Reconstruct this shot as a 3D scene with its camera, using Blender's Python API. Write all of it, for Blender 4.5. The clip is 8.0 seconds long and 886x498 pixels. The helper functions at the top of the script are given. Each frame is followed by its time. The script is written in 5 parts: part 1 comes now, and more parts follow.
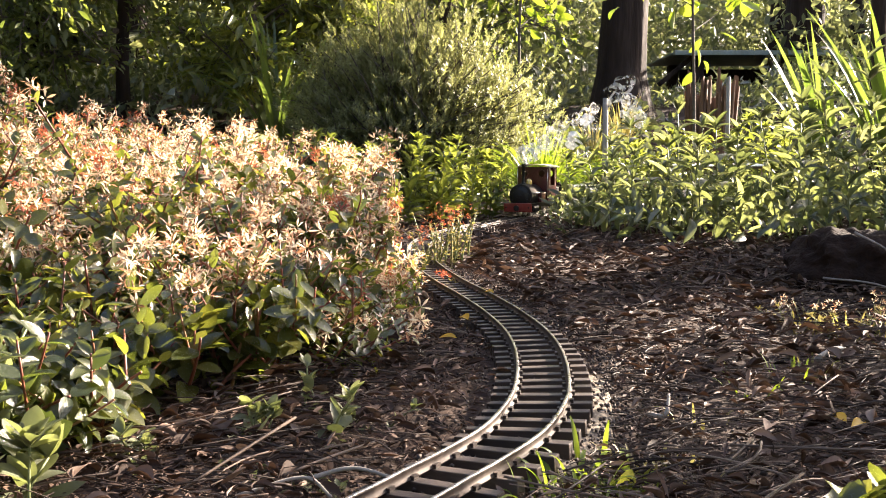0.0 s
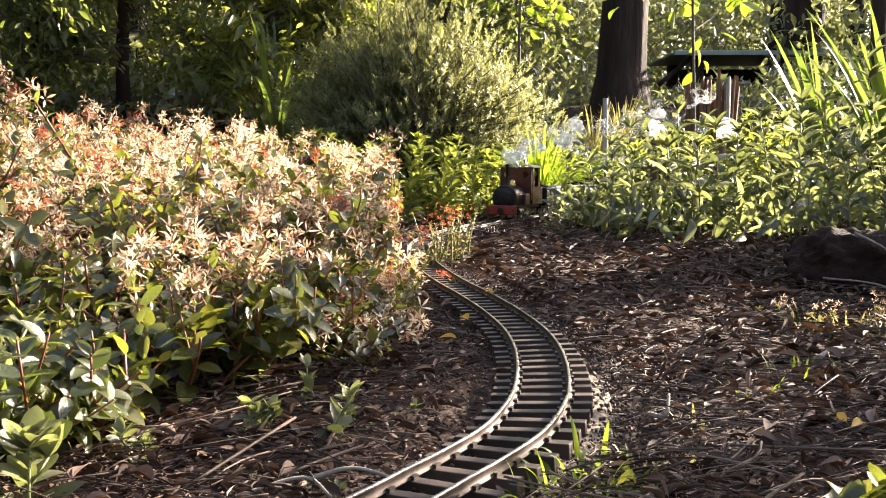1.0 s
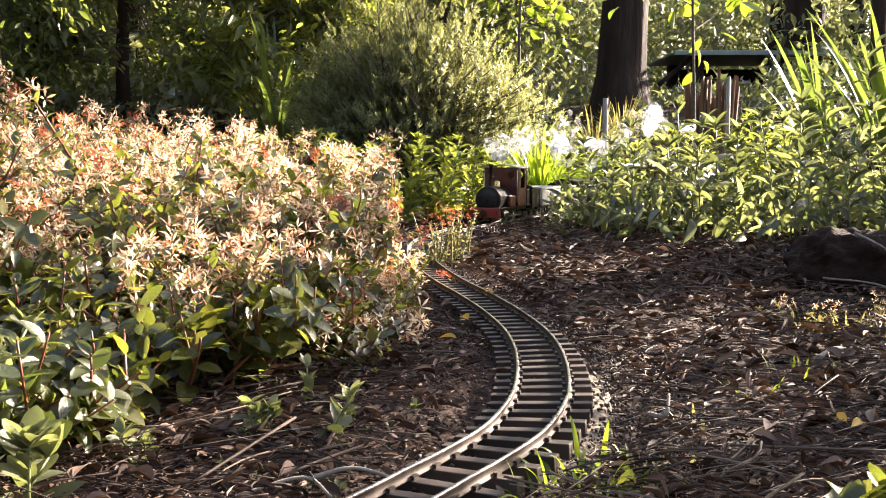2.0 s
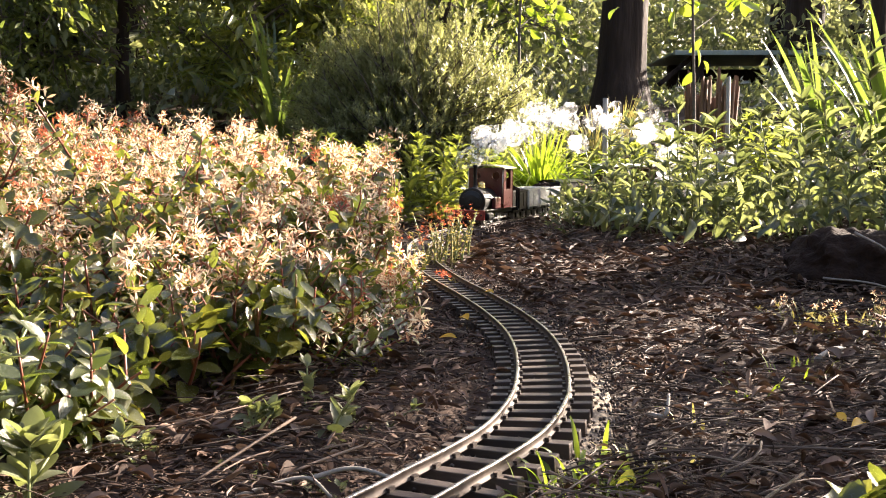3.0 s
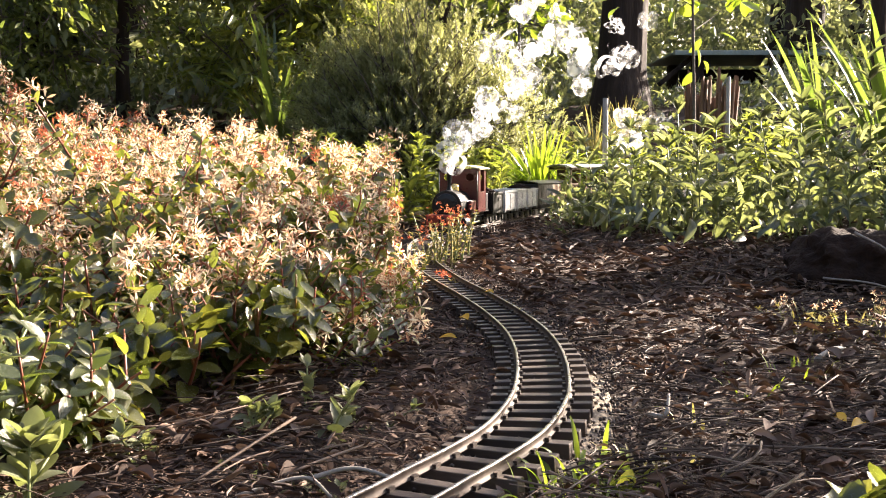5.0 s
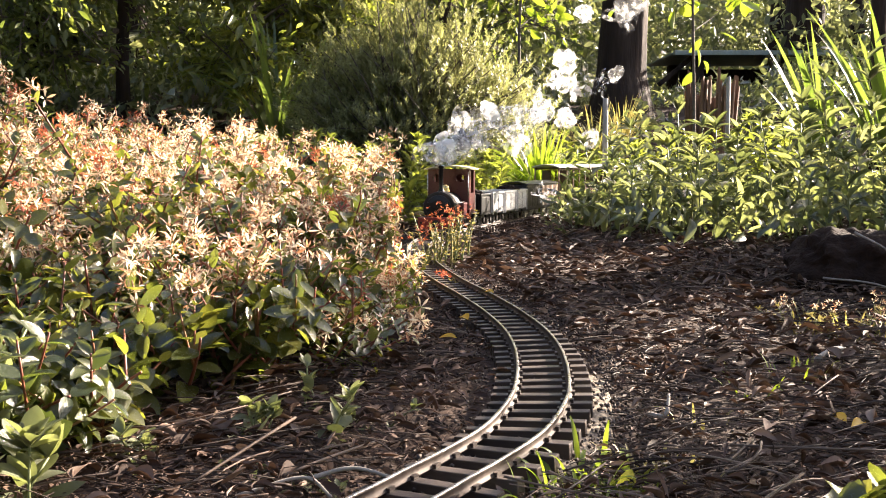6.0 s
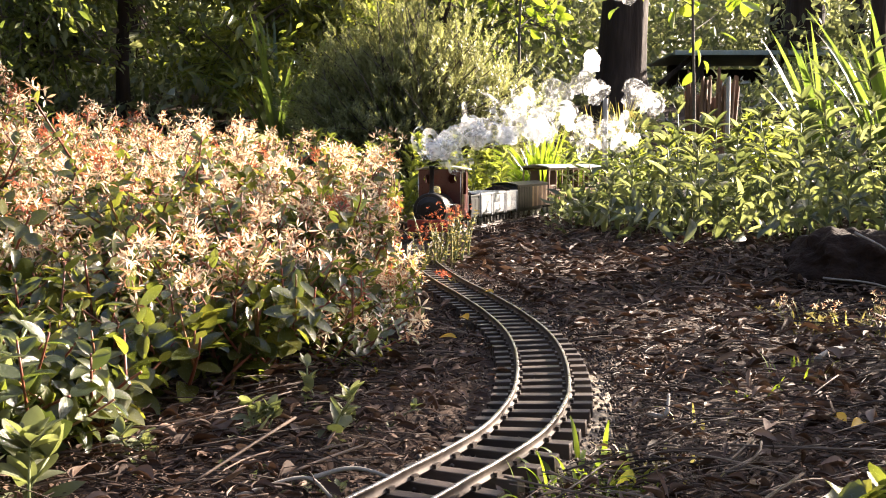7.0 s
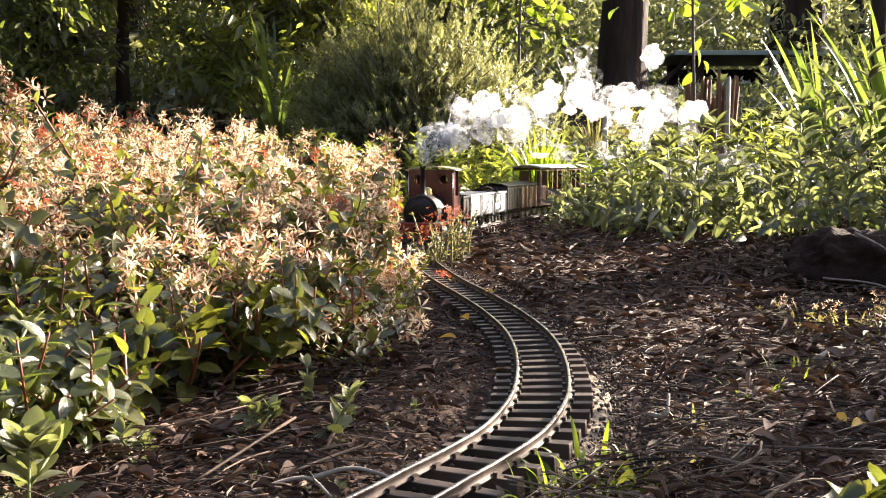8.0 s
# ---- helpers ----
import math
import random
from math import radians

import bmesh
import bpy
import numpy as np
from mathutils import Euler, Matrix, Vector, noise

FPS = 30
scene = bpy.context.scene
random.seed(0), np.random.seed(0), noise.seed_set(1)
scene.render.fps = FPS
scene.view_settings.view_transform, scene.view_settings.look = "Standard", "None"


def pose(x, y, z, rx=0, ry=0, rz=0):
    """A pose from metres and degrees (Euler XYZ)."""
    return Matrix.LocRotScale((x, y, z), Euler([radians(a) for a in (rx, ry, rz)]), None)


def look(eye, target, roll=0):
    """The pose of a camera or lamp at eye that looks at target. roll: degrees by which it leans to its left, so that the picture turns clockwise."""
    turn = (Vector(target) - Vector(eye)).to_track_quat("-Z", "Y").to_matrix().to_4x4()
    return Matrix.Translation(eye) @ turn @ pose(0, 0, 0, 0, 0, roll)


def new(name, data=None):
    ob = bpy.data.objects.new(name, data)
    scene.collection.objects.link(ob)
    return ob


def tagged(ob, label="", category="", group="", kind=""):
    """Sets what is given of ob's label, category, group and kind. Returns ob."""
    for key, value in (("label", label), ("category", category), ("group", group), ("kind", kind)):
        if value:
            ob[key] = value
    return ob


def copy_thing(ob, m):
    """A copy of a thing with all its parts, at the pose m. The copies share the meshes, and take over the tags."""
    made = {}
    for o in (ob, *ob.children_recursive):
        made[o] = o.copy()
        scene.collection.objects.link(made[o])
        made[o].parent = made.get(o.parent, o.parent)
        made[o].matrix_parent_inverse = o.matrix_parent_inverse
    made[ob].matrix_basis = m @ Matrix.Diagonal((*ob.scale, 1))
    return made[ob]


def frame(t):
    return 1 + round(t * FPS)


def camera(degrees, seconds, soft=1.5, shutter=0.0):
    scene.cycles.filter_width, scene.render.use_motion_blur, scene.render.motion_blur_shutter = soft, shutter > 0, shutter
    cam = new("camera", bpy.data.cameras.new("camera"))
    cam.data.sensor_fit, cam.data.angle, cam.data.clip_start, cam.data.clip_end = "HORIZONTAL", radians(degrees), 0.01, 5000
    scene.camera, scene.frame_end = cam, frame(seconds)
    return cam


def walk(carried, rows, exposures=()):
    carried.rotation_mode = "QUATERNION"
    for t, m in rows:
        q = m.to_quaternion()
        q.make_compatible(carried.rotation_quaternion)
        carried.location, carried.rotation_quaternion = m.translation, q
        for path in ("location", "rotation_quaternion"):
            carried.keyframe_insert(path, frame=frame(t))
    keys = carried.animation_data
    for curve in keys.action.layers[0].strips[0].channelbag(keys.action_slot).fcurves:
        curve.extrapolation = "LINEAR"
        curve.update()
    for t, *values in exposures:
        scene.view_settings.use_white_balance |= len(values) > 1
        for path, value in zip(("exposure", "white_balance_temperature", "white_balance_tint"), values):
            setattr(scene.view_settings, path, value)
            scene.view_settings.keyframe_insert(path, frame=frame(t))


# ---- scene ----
# ---------------------------------------------------------------- camera
EYE = Vector((0.0, 0.0, 0.2165))
cam = camera(53.66, 8.0, soft=1.05)
SHOT = look(EYE, (0.0, 1.0, 0.2165 - 159 / 1550))
walk(cam, [(0.0, SHOT), (8.0, SHOT)], exposures=[(0.0, 2.88, 6420, 18), (6.0, 2.82, 6420, 18), (8.0, 2.72, 6420, 18)])

# ---------------------------------------------------------------- light
SUN_AZ, SUN_EL = 52.0, 22.0
world = bpy.data.worlds.new("world")
scene.world = world
world.use_nodes = True
wn = world.node_tree.nodes
sky = wn.new("ShaderNodeTexSky")
sky.sky_type = "NISHITA"
sky.sun_disc = False
sky.dust_density = 3.0
sky.ozone_density = 0.4
sky.sun_elevation = radians(SUN_EL)
sky.sun_rotation = radians(SUN_AZ)
wn["Background"].inputs["Strength"].default_value = 0.07
world.node_tree.links.new(sky.outputs[0], wn["Background"].inputs["Color"])
sun_data = bpy.data.lights.new("sun", "SUN")
sun_data.energy = 5.0
sun_data.angle = radians(0.53)
sun_data.color = (1.0, 0.89, 0.70)
sun = new("sun", sun_data)
SUN_WAY = Vector((math.sin(radians(SUN_AZ)) * math.cos(radians(SUN_EL)),
                  math.cos(radians(SUN_AZ)) * math.cos(radians(SUN_EL)), math.sin(radians(SUN_EL))))
sun.matrix_world = look(SUN_WAY * 20, (0, 0, 0))

# ---------------------------------------------------------------- materials
RNG = np.random.default_rng(7)


def ramp(nt, fac, cols):
    r = nt.nodes.new("ShaderNodeValToRGB")
    r.color_ramp.elements[0].color = (*cols[0], 1)
    r.color_ramp.elements[1].color = (*cols[-1], 1)
    for i, c in enumerate(cols[1:-1]):
        e = r.color_ramp.elements.new((i + 1) / (len(cols) - 1))
        e.color = (*c, 1)
    nt.links.new(fac, r.inputs[0])
    return r.outputs[0]


def maths(nt, op, a, b):
    m = nt.nodes.new("ShaderNodeMath")
    m.operation = op
    for k, v in ((0, a), (1, b)):
        if isinstance(v, (int, float)):
            m.inputs[k].default_value = v
        else:
            nt.links.new(v, m.inputs[k])
    return m.outputs[0]


def noise_of(nt, scale, detail=4.0, rough=0.55, stretch=None):
    tc = nt.nodes.new("ShaderNodeTexCoord")
    n = nt.nodes.new("ShaderNodeTexNoise")
    n.inputs["Scale"].default_value = scale
    n.inputs["Detail"].default_value = detail
    n.inputs["Roughness"].default_value = rough
    out = tc.outputs["Object"]
    if stretch:
        mp = nt.nodes.new("ShaderNodeMapping")
        mp.inputs["Scale"].default_value = stretch
        nt.links.new(out, mp.inputs[0])
        out = mp.outputs[0]
    nt.links.new(out, n.inputs[0])
    return n.outputs[0]


def material(name, cols, rough=0.6, metal=0.0, scale=30.0, fine=200.0, bump=0.3, depth=0.001, trans=0.0, tcol=None,
             rnd="", weight=0.6, spec=0.5, stretch=None, coat=0.0, rough_var=0.15):
    """Colours run over the ramp by a coarse and a fine noise, and by each piece's own random number."""
    m = bpy.data.materials.new(name)
    m.use_nodes = True
    nt = m.node_tree
    p = nt.nodes["Principled BSDF"]
    coarse = noise_of(nt, scale, 3.0, stretch=stretch)
    grain = noise_of(nt, fine, 3.0, stretch=stretch)
    mixed = maths(nt, "ADD", maths(nt, "MULTIPLY", coarse, 0.65), maths(nt, "MULTIPLY", grain, 0.35))
    wide = maths(nt, "ADD", maths(nt, "MULTIPLY", mixed, 2.2), -0.6)
    if rnd == "island":
        g = nt.nodes.new("ShaderNodeNewGeometry").outputs["Random Per Island"]
    elif rnd == "object":
        g = nt.nodes.new("ShaderNodeObjectInfo").outputs["Random"]
    else:
        g = None
    if g is not None:
        wide = maths(nt, "ADD", maths(nt, "MULTIPLY", wide, 1 - weight), maths(nt, "MULTIPLY", g, weight))
    col = ramp(nt, wide, cols)
    nt.links.new(col, p.inputs["Base Color"])
    nt.links.new(maths(nt, "ADD", maths(nt, "MULTIPLY", grain, rough_var * 2), rough - rough_var), p.inputs["Roughness"])
    p.inputs["Metallic"].default_value = metal
    p.inputs["Specular IOR Level"].default_value = spec
    p.inputs["Coat Weight"].default_value = coat
    if bump:
        b = nt.nodes.new("ShaderNodeBump")
        b.inputs["Strength"].default_value = bump
        b.inputs["Distance"].default_value = depth
        nt.links.new(grain, b.inputs["Height"])
        nt.links.new(b.outputs[0], p.inputs["Normal"])
    if trans:
        t = nt.nodes.new("ShaderNodeBsdfTranslucent")
        k = tcol or (2.2, 2.3, 0.9)
        mul = nt.nodes.new("ShaderNodeMix")
        mul.data_type, mul.blend_type = "RGBA", "MULTIPLY"
        mul.inputs[0].default_value = 1.0
        nt.links.new(col, mul.inputs[6])
        mul.inputs[7].default_value = (*k, 1)
        nt.links.new(mul.outputs[2], t.inputs["Color"])
        mix = nt.nodes.new("ShaderNodeMixShader")
        mix.inputs[0].default_value = trans
        nt.links.new(p.outputs[0], mix.inputs[1])
        nt.links.new(t.outputs[0], mix.inputs[2])
        nt.links.new(mix.outputs[0], nt.nodes["Material Output"].inputs[0])
    return m


SOIL = material("soil", [(0.016, 0.009, 0.006), (0.042, 0.025, 0.0175), (0.085, 0.055, 0.04)], 0.9, spec=0.15, scale=9, fine=160, bump=0.8, depth=0.004)
LITTER = material("dead_leaf", [(0.018, 0.010, 0.007), (0.055, 0.032, 0.022), (0.115, 0.072, 0.052), (0.27, 0.19, 0.145)], 0.68, spec=0.15, fine=300, rnd="island", weight=0.85, trans=0.06, tcol=(1.2, 1.0, 0.8))
TWIG = material("dry_twig", [(0.014, 0.008, 0.0055), (0.05, 0.032, 0.023), (0.25, 0.18, 0.135)], 0.65, spec=0.25, fine=400, rnd="island", weight=0.85)
GRIT = material("grit", [(0.025, 0.018, 0.014), (0.07, 0.052, 0.042), (0.18, 0.145, 0.12)], 0.75, spec=0.2, fine=500, rnd="island", weight=0.8)
SHRUB_LEAF = material("shrub_leaf", [(0.03, 0.038, 0.015), (0.058, 0.066, 0.025), (0.115, 0.11, 0.036)], 0.24, spec=0.75, scale=60, fine=500, bump=0.35, depth=0.0006, trans=0.4, rnd="island", weight=0.75, tcol=(3.3, 3.3, 1.0))
SHRUB_PIECE = material("shrub_leaf_near", [(0.026, 0.037, 0.017), (0.05, 0.062, 0.026), (0.095, 0.1, 0.036)], 0.24, spec=0.75, scale=60, fine=500, bump=0.35, depth=0.0006, trans=0.4, rnd="object", weight=0.75, tcol=(3.3, 3.3, 1.0))
STEM_RED = material("red_stem", [(0.09, 0.035, 0.018), (0.22, 0.06, 0.03), (0.2, 0.17, 0.05)], 0.5, scale=12, fine=200, rnd="island", trans=0.1)
STEM_GREEN = material("green_stem", [(0.06, 0.08, 0.03), (0.13, 0.15, 0.05), (0.14, 0.09, 0.05)], 0.5, scale=12, fine=200, rnd="island", trans=0.1)
FLOWER = material("dry_flower", [(0.24, 0.085, 0.045), (0.42, 0.215, 0.12), (0.66, 0.49, 0.33), (0.82, 0.72, 0.55), (0.88, 0.83, 0.71)], 0.6, fine=500, rnd="island", weight=0.85, trans=0.5, tcol=(1.15, 1.05, 0.9))
FLOWER_RED = material("red_flower", [(0.3, 0.05, 0.03), (0.42, 0.12, 0.06), (0.5, 0.26, 0.13)], 0.6, fine=500, rnd="island", weight=0.85, trans=0.45, tcol=(1.2, 1.0, 0.8))
HERB_LEAF = material("herb_leaf", [(0.028, 0.037, 0.02), (0.08, 0.09, 0.052), (0.23, 0.23, 0.155)], 0.32, spec=0.8, scale=50, fine=400, trans=0.4, rnd="island", weight=0.7, tcol=(2.4, 2.45, 1.15))
BUSHY_LEAF = material("bushy_leaf", [(0.05, 0.065, 0.022), (0.12, 0.135, 0.05), (0.22, 0.225, 0.10)], 0.3, spec=0.8, scale=50, fine=400, trans=0.5, rnd="island", weight=0.7, tcol=(2.9, 2.9, 0.9))
DOWNY_LEAF = material("downy_leaf", [(0.07, 0.078, 0.042), (0.13, 0.138, 0.078), (0.21, 0.215, 0.135)], 0.45, spec=0.5, scale=60, fine=600, bump=0.5, depth=0.0006, trans=0.35, rnd="island", weight=0.7, tcol=(2.2, 2.3, 1.1))
LILY_LEAF = material("lily_leaf", [(0.05, 0.07, 0.022), (0.08, 0.105, 0.035), (0.12, 0.14, 0.05)], 0.32, scale=30, fine=300, trans=0.42, rnd="object", weight=0.6, tcol=(2.3, 2.5, 1.0))
STRAP_LEAF = material("strap_leaf", [(0.07, 0.1, 0.018), (0.12, 0.16, 0.03), (0.19, 0.21, 0.05)], 0.35, scale=30, fine=300, trans=0.5, rnd="island", weight=0.7, tcol=(2.4, 2.5, 0.7))
GREY_LEAF = material("grey_green_needle", [(0.065, 0.076, 0.036), (0.14, 0.15, 0.078), (0.25, 0.25, 0.15)], 0.45, scale=6, fine=90, trans=0.5, rnd="island", weight=0.5, tcol=(2.3, 2.2, 1.3))
TREE_LEAF = material("tree_leaf", [(0.028, 0.038, 0.014), (0.066, 0.08, 0.027), (0.14, 0.15, 0.052)], 0.4, scale=3, fine=60, trans=0.5, rnd="island", weight=0.65, tcol=(2.7, 2.8, 1.2))
FAR_LEAF = material("far_leaf", [(0.04, 0.046, 0.022), (0.1, 0.11, 0.05), (0.2, 0.2, 0.1)], 0.5, scale=1.5, fine=30, trans=0.5, rnd="island", weight=0.6, tcol=(2.1, 2.1, 1.5))
DRY_GRASS = material("dry_grass", [(0.16, 0.12, 0.05), (0.3, 0.25, 0.11), (0.42, 0.38, 0.2)], 0.6, fine=300, trans=0.4, rnd="island", tcol=(1.4, 1.4, 0.8))
BARK = material("dark_bark", [(0.01, 0.006, 0.005), (0.028, 0.018, 0.014), (0.065, 0.045, 0.036)], 0.9, spec=0.2, scale=10, fine=45, bump=1.0, depth=0.012, stretch=(1, 1, 0.12))
BRANCH = material("grey_branch", [(0.03, 0.022, 0.017), (0.08, 0.06, 0.045), (0.17, 0.14, 0.11)], 0.8, scale=15, fine=120, bump=0.7, depth=0.003)
OLD_WOOD = material("weathered_wood", [(0.06, 0.03, 0.018), (0.16, 0.085, 0.05), (0.3, 0.19, 0.12)], 0.8, scale=14, fine=70, bump=0.8, depth=0.004, stretch=(1, 1, 0.1))
GREY_WOOD = material("grey_stake_wood", [(0.12, 0.1, 0.08), (0.26, 0.22, 0.18), (0.4, 0.36, 0.3)], 0.75, scale=20, fine=150, bump=0.6, depth=0.002, stretch=(1, 1, 0.1))
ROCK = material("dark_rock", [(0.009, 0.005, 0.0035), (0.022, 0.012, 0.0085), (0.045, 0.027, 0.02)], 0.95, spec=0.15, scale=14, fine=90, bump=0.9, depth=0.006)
SLEEPER = material("sleeper_plastic", [(0.016, 0.009, 0.0065), (0.04, 0.025, 0.018), (0.11, 0.08, 0.062)], 0.6, scale=60, fine=400, bump=0.5, depth=0.0008, rnd="object", weight=0.3, stretch=(0.15, 1, 1))
RAIL_SIDE = material("tarnished_rail_side", [(0.03, 0.02, 0.015), (0.075, 0.056, 0.046), (0.15, 0.12, 0.1)], 0.6, spec=0.3, metal=0.25, scale=40, fine=300, bump=0.3, depth=0.0004)
RAIL = material("rail_brass", [(0.26, 0.23, 0.205), (0.46, 0.43, 0.4), (0.66, 0.63, 0.6)], 0.3, metal=0.9, scale=40, fine=300, bump=0.25, depth=0.0004)
CONCRETE = material("pale_concrete", [(0.06, 0.045, 0.032), (0.15, 0.115, 0.08), (0.25, 0.2, 0.145)], 0.9, scale=25, fine=250, bump=0.8, depth=0.002)
RED_PAINT = material("maroon_paint", [(0.038, 0.0045, 0.006), (0.058, 0.007, 0.0082), (0.08, 0.011, 0.011)], 0.32, scale=25, fine=300, bump=0.1, depth=0.0004, coat=0.3)
BEAM_RED = material("buffer_red", [(0.15, 0.014, 0.011), (0.2, 0.02, 0.014), (0.25, 0.034, 0.02)], 0.38, scale=30, fine=300, bump=0.1, depth=0.0004)
BLACK_PAINT = material("black_paint", [(0.004, 0.004, 0.004), (0.009, 0.0085, 0.008), (0.024, 0.021, 0.018)], 0.45, spec=0.3, scale=30, fine=250, bump=0.15, depth=0.0004)
STEEL = material("bright_steel", [(0.4, 0.39, 0.37), (0.55, 0.54, 0.52), (0.65, 0.64, 0.62)], 0.3, metal=1.0, scale=40, fine=300, bump=0.1)
BRASS = material("polished_brass", [(0.6, 0.4, 0.14), (0.75, 0.52, 0.2), (0.85, 0.62, 0.28)], 0.18, metal=1.0, scale=40, fine=300, bump=0.05)
WAGON_GREY = material("wagon_pale_grey", [(0.3, 0.3, 0.305), (0.44, 0.44, 0.445), (0.56, 0.56, 0.56)], 0.28, scale=30, fine=250, bump=0.2, depth=0.0005, coat=0.5)
ROOF_CREAM = material("roof_cream", [(0.3, 0.27, 0.16), (0.45, 0.4, 0.26), (0.55, 0.5, 0.36)], 0.5, scale=30, fine=250, bump=0.2)
ROOF_GREY = material("roof_pale_grey", [(0.5, 0.48, 0.44), (0.62, 0.6, 0.56), (0.7, 0.68, 0.64)], 0.5, scale=30, fine=250, bump=0.2)
COACH_BROWN = material("coach_brown", [(0.05, 0.025, 0.015), (0.1, 0.05, 0.028), (0.15, 0.08, 0.045)], 0.4, scale=30, fine=250, bump=0.2)
COACH_TAN = material("coach_tan", [(0.2, 0.115, 0.068), (0.3, 0.2, 0.135), (0.4, 0.29, 0.21)], 0.5, scale=30, fine=250, bump=0.2)
GREEN_METAL = material("green_roof_metal", [(0.12, 0.145, 0.13), (0.2, 0.23, 0.21), (0.3, 0.33, 0.3)], 0.45, scale=4, fine=60, bump=0.2)
YELLOW_LEAF = material("yellow_leaf", [(0.5, 0.26, 0.02), (0.65, 0.38, 0.03), (0.7, 0.5, 0.08)], 0.5, fine=300, trans=0.35, rnd="island", tcol=(1.2, 1.1, 0.6))


def smoke_material(name, scale, most, gain, shift):
    m = bpy.data.materials.new(name)
    m.use_nodes = True
    nt = m.node_tree
    nt.nodes.remove(nt.nodes["Principled BSDF"])
    d = nt.nodes.new("ShaderNodeBsdfDiffuse")
    t = nt.nodes.new("ShaderNodeBsdfTranslucent")
    for s in (d, t):
        s.inputs["Color"].default_value = (0.98, 0.98, 0.98, 1)
    both = nt.nodes.new("ShaderNodeMixShader")
    both.inputs[0].default_value = 0.6
    nt.links.new(d.outputs[0], both.inputs[1])
    nt.links.new(t.outputs[0], both.inputs[2])
    clear = nt.nodes.new("ShaderNodeBsdfTransparent")
    n = noise_of(nt, scale, 5.0, 0.6)
    info = nt.nodes.new("ShaderNodeObjectInfo").outputs["Random"]
    level = maths(nt, "ADD", maths(nt, "MULTIPLY", maths(nt, "ADD", n, -shift), gain), maths(nt, "MULTIPLY", info, 0.45))
    cl = maths(nt, "MINIMUM", maths(nt, "MAXIMUM", level, 0.03), most)
    mix = nt.nodes.new("ShaderNodeMixShader")
    nt.links.new(cl, mix.inputs[0])
    nt.links.new(clear.outputs[0], mix.inputs[1])
    nt.links.new(both.outputs[0], mix.inputs[2])
    nt.links.new(mix.outputs[0], nt.nodes["Material Output"].inputs[0])
    return m


STEAM = smoke_material("white_steam", 40.0, 0.55, 1.3, 0.24)
THIN_STEAM = smoke_material("thinning_steam", 55.0, 0.36, 2.4, 0.55)


# ---------------------------------------------------------------- mesh tools
def link_mesh(name, me, mat, parent=None, label=""):
    me.materials.append(mat)
    ob = new(name, me)
    ob.parent = parent
    if label:
        tagged(ob, label)
    return ob


def part(name, bm, mat, parent=None, label="", smooth=False):
    bm.normal_update()
    me = bpy.data.meshes.new(name)
    bm.to_mesh(me)
    bm.free()
    if smooth:
        me.shade_smooth()
    return link_mesh(name, me, mat, parent, label)


def empty(name, m=None, **tags):
    ob = new(name)
    ob.empty_display_size = 0.05
    if m is not None:
        ob.matrix_basis = m
    return tagged(ob, **tags)


def array_mesh(name, verts, faces_flat, totals, smooth=True):
    me = bpy.data.meshes.new(name)
    me.vertices.add(len(verts))
    me.vertices.foreach_set("co", np.ascontiguousarray(verts, dtype=np.float32).ravel())
    me.loops.add(len(faces_flat))
    me.loops.foreach_set("vertex_index", np.ascontiguousarray(faces_flat, dtype=np.int32))
    me.polygons.add(len(totals))
    starts = np.r_[0, np.cumsum(totals)[:-1]]
    me.polygons.foreach_set("loop_start", starts.astype(np.int32))
    me.polygons.foreach_set("loop_total", np.asarray(totals, dtype=np.int32))
    if smooth:
        me.polygons.foreach_set("use_smooth", np.ones(len(totals), dtype=bool))
    me.update(calc_edges=True)
    return me


def spread(name, shapes, mats, smooth=True):
    """One mesh with the shapes (vertices, faces) laid out at the 4 x 4 matrices, in turn."""
    vs, fs, ts, base = [], [], [], 0
    for k, (v, f) in enumerate(shapes):
        m = mats[k::len(shapes)]
        if not len(m):
            continue
        out = np.einsum("nij,vj->nvi", m[:, :3, :3], v) + m[:, None, :3, 3]
        vs.append(out.reshape(-1, 3))
        flat = np.concatenate([np.array(q) for q in f])
        tot = np.array([len(q) for q in f])
        fs.append((flat[None, :] + (np.arange(len(m)) * len(v))[:, None] + base).ravel())
        ts.append(np.tile(tot, len(m)))
        base += len(m) * len(v)
    return array_mesh(name, np.concatenate(vs), np.concatenate(fs), np.concatenate(ts), smooth)


def unit(a):
    return a / np.maximum(np.linalg.norm(a, axis=-1, keepdims=True), 1e-9)


def aim(pos, way, up, size, wide=None, tall=None):
    """Matrices whose y axis runs along way and whose z axis leans to up."""
    pos, way, up = np.asarray(pos, float), unit(np.asarray(way, float)), np.asarray(up, float)
    x = unit(np.cross(way, up + 1e-4))
    z = np.cross(x, way)
    size = np.broadcast_to(np.asarray(size, float), (len(pos),))
    wide = size if wide is None else np.broadcast_to(wide, (len(pos),))
    tall = size if tall is None else np.broadcast_to(tall, (len(pos),))
    m = np.zeros((len(pos), 4, 4))
    m[:, :3, 0], m[:, :3, 1], m[:, :3, 2] = x * wide[:, None], way * size[:, None], z * tall[:, None]
    m[:, :3, 3] = pos
    m[:, 3, 3] = 1
    return m


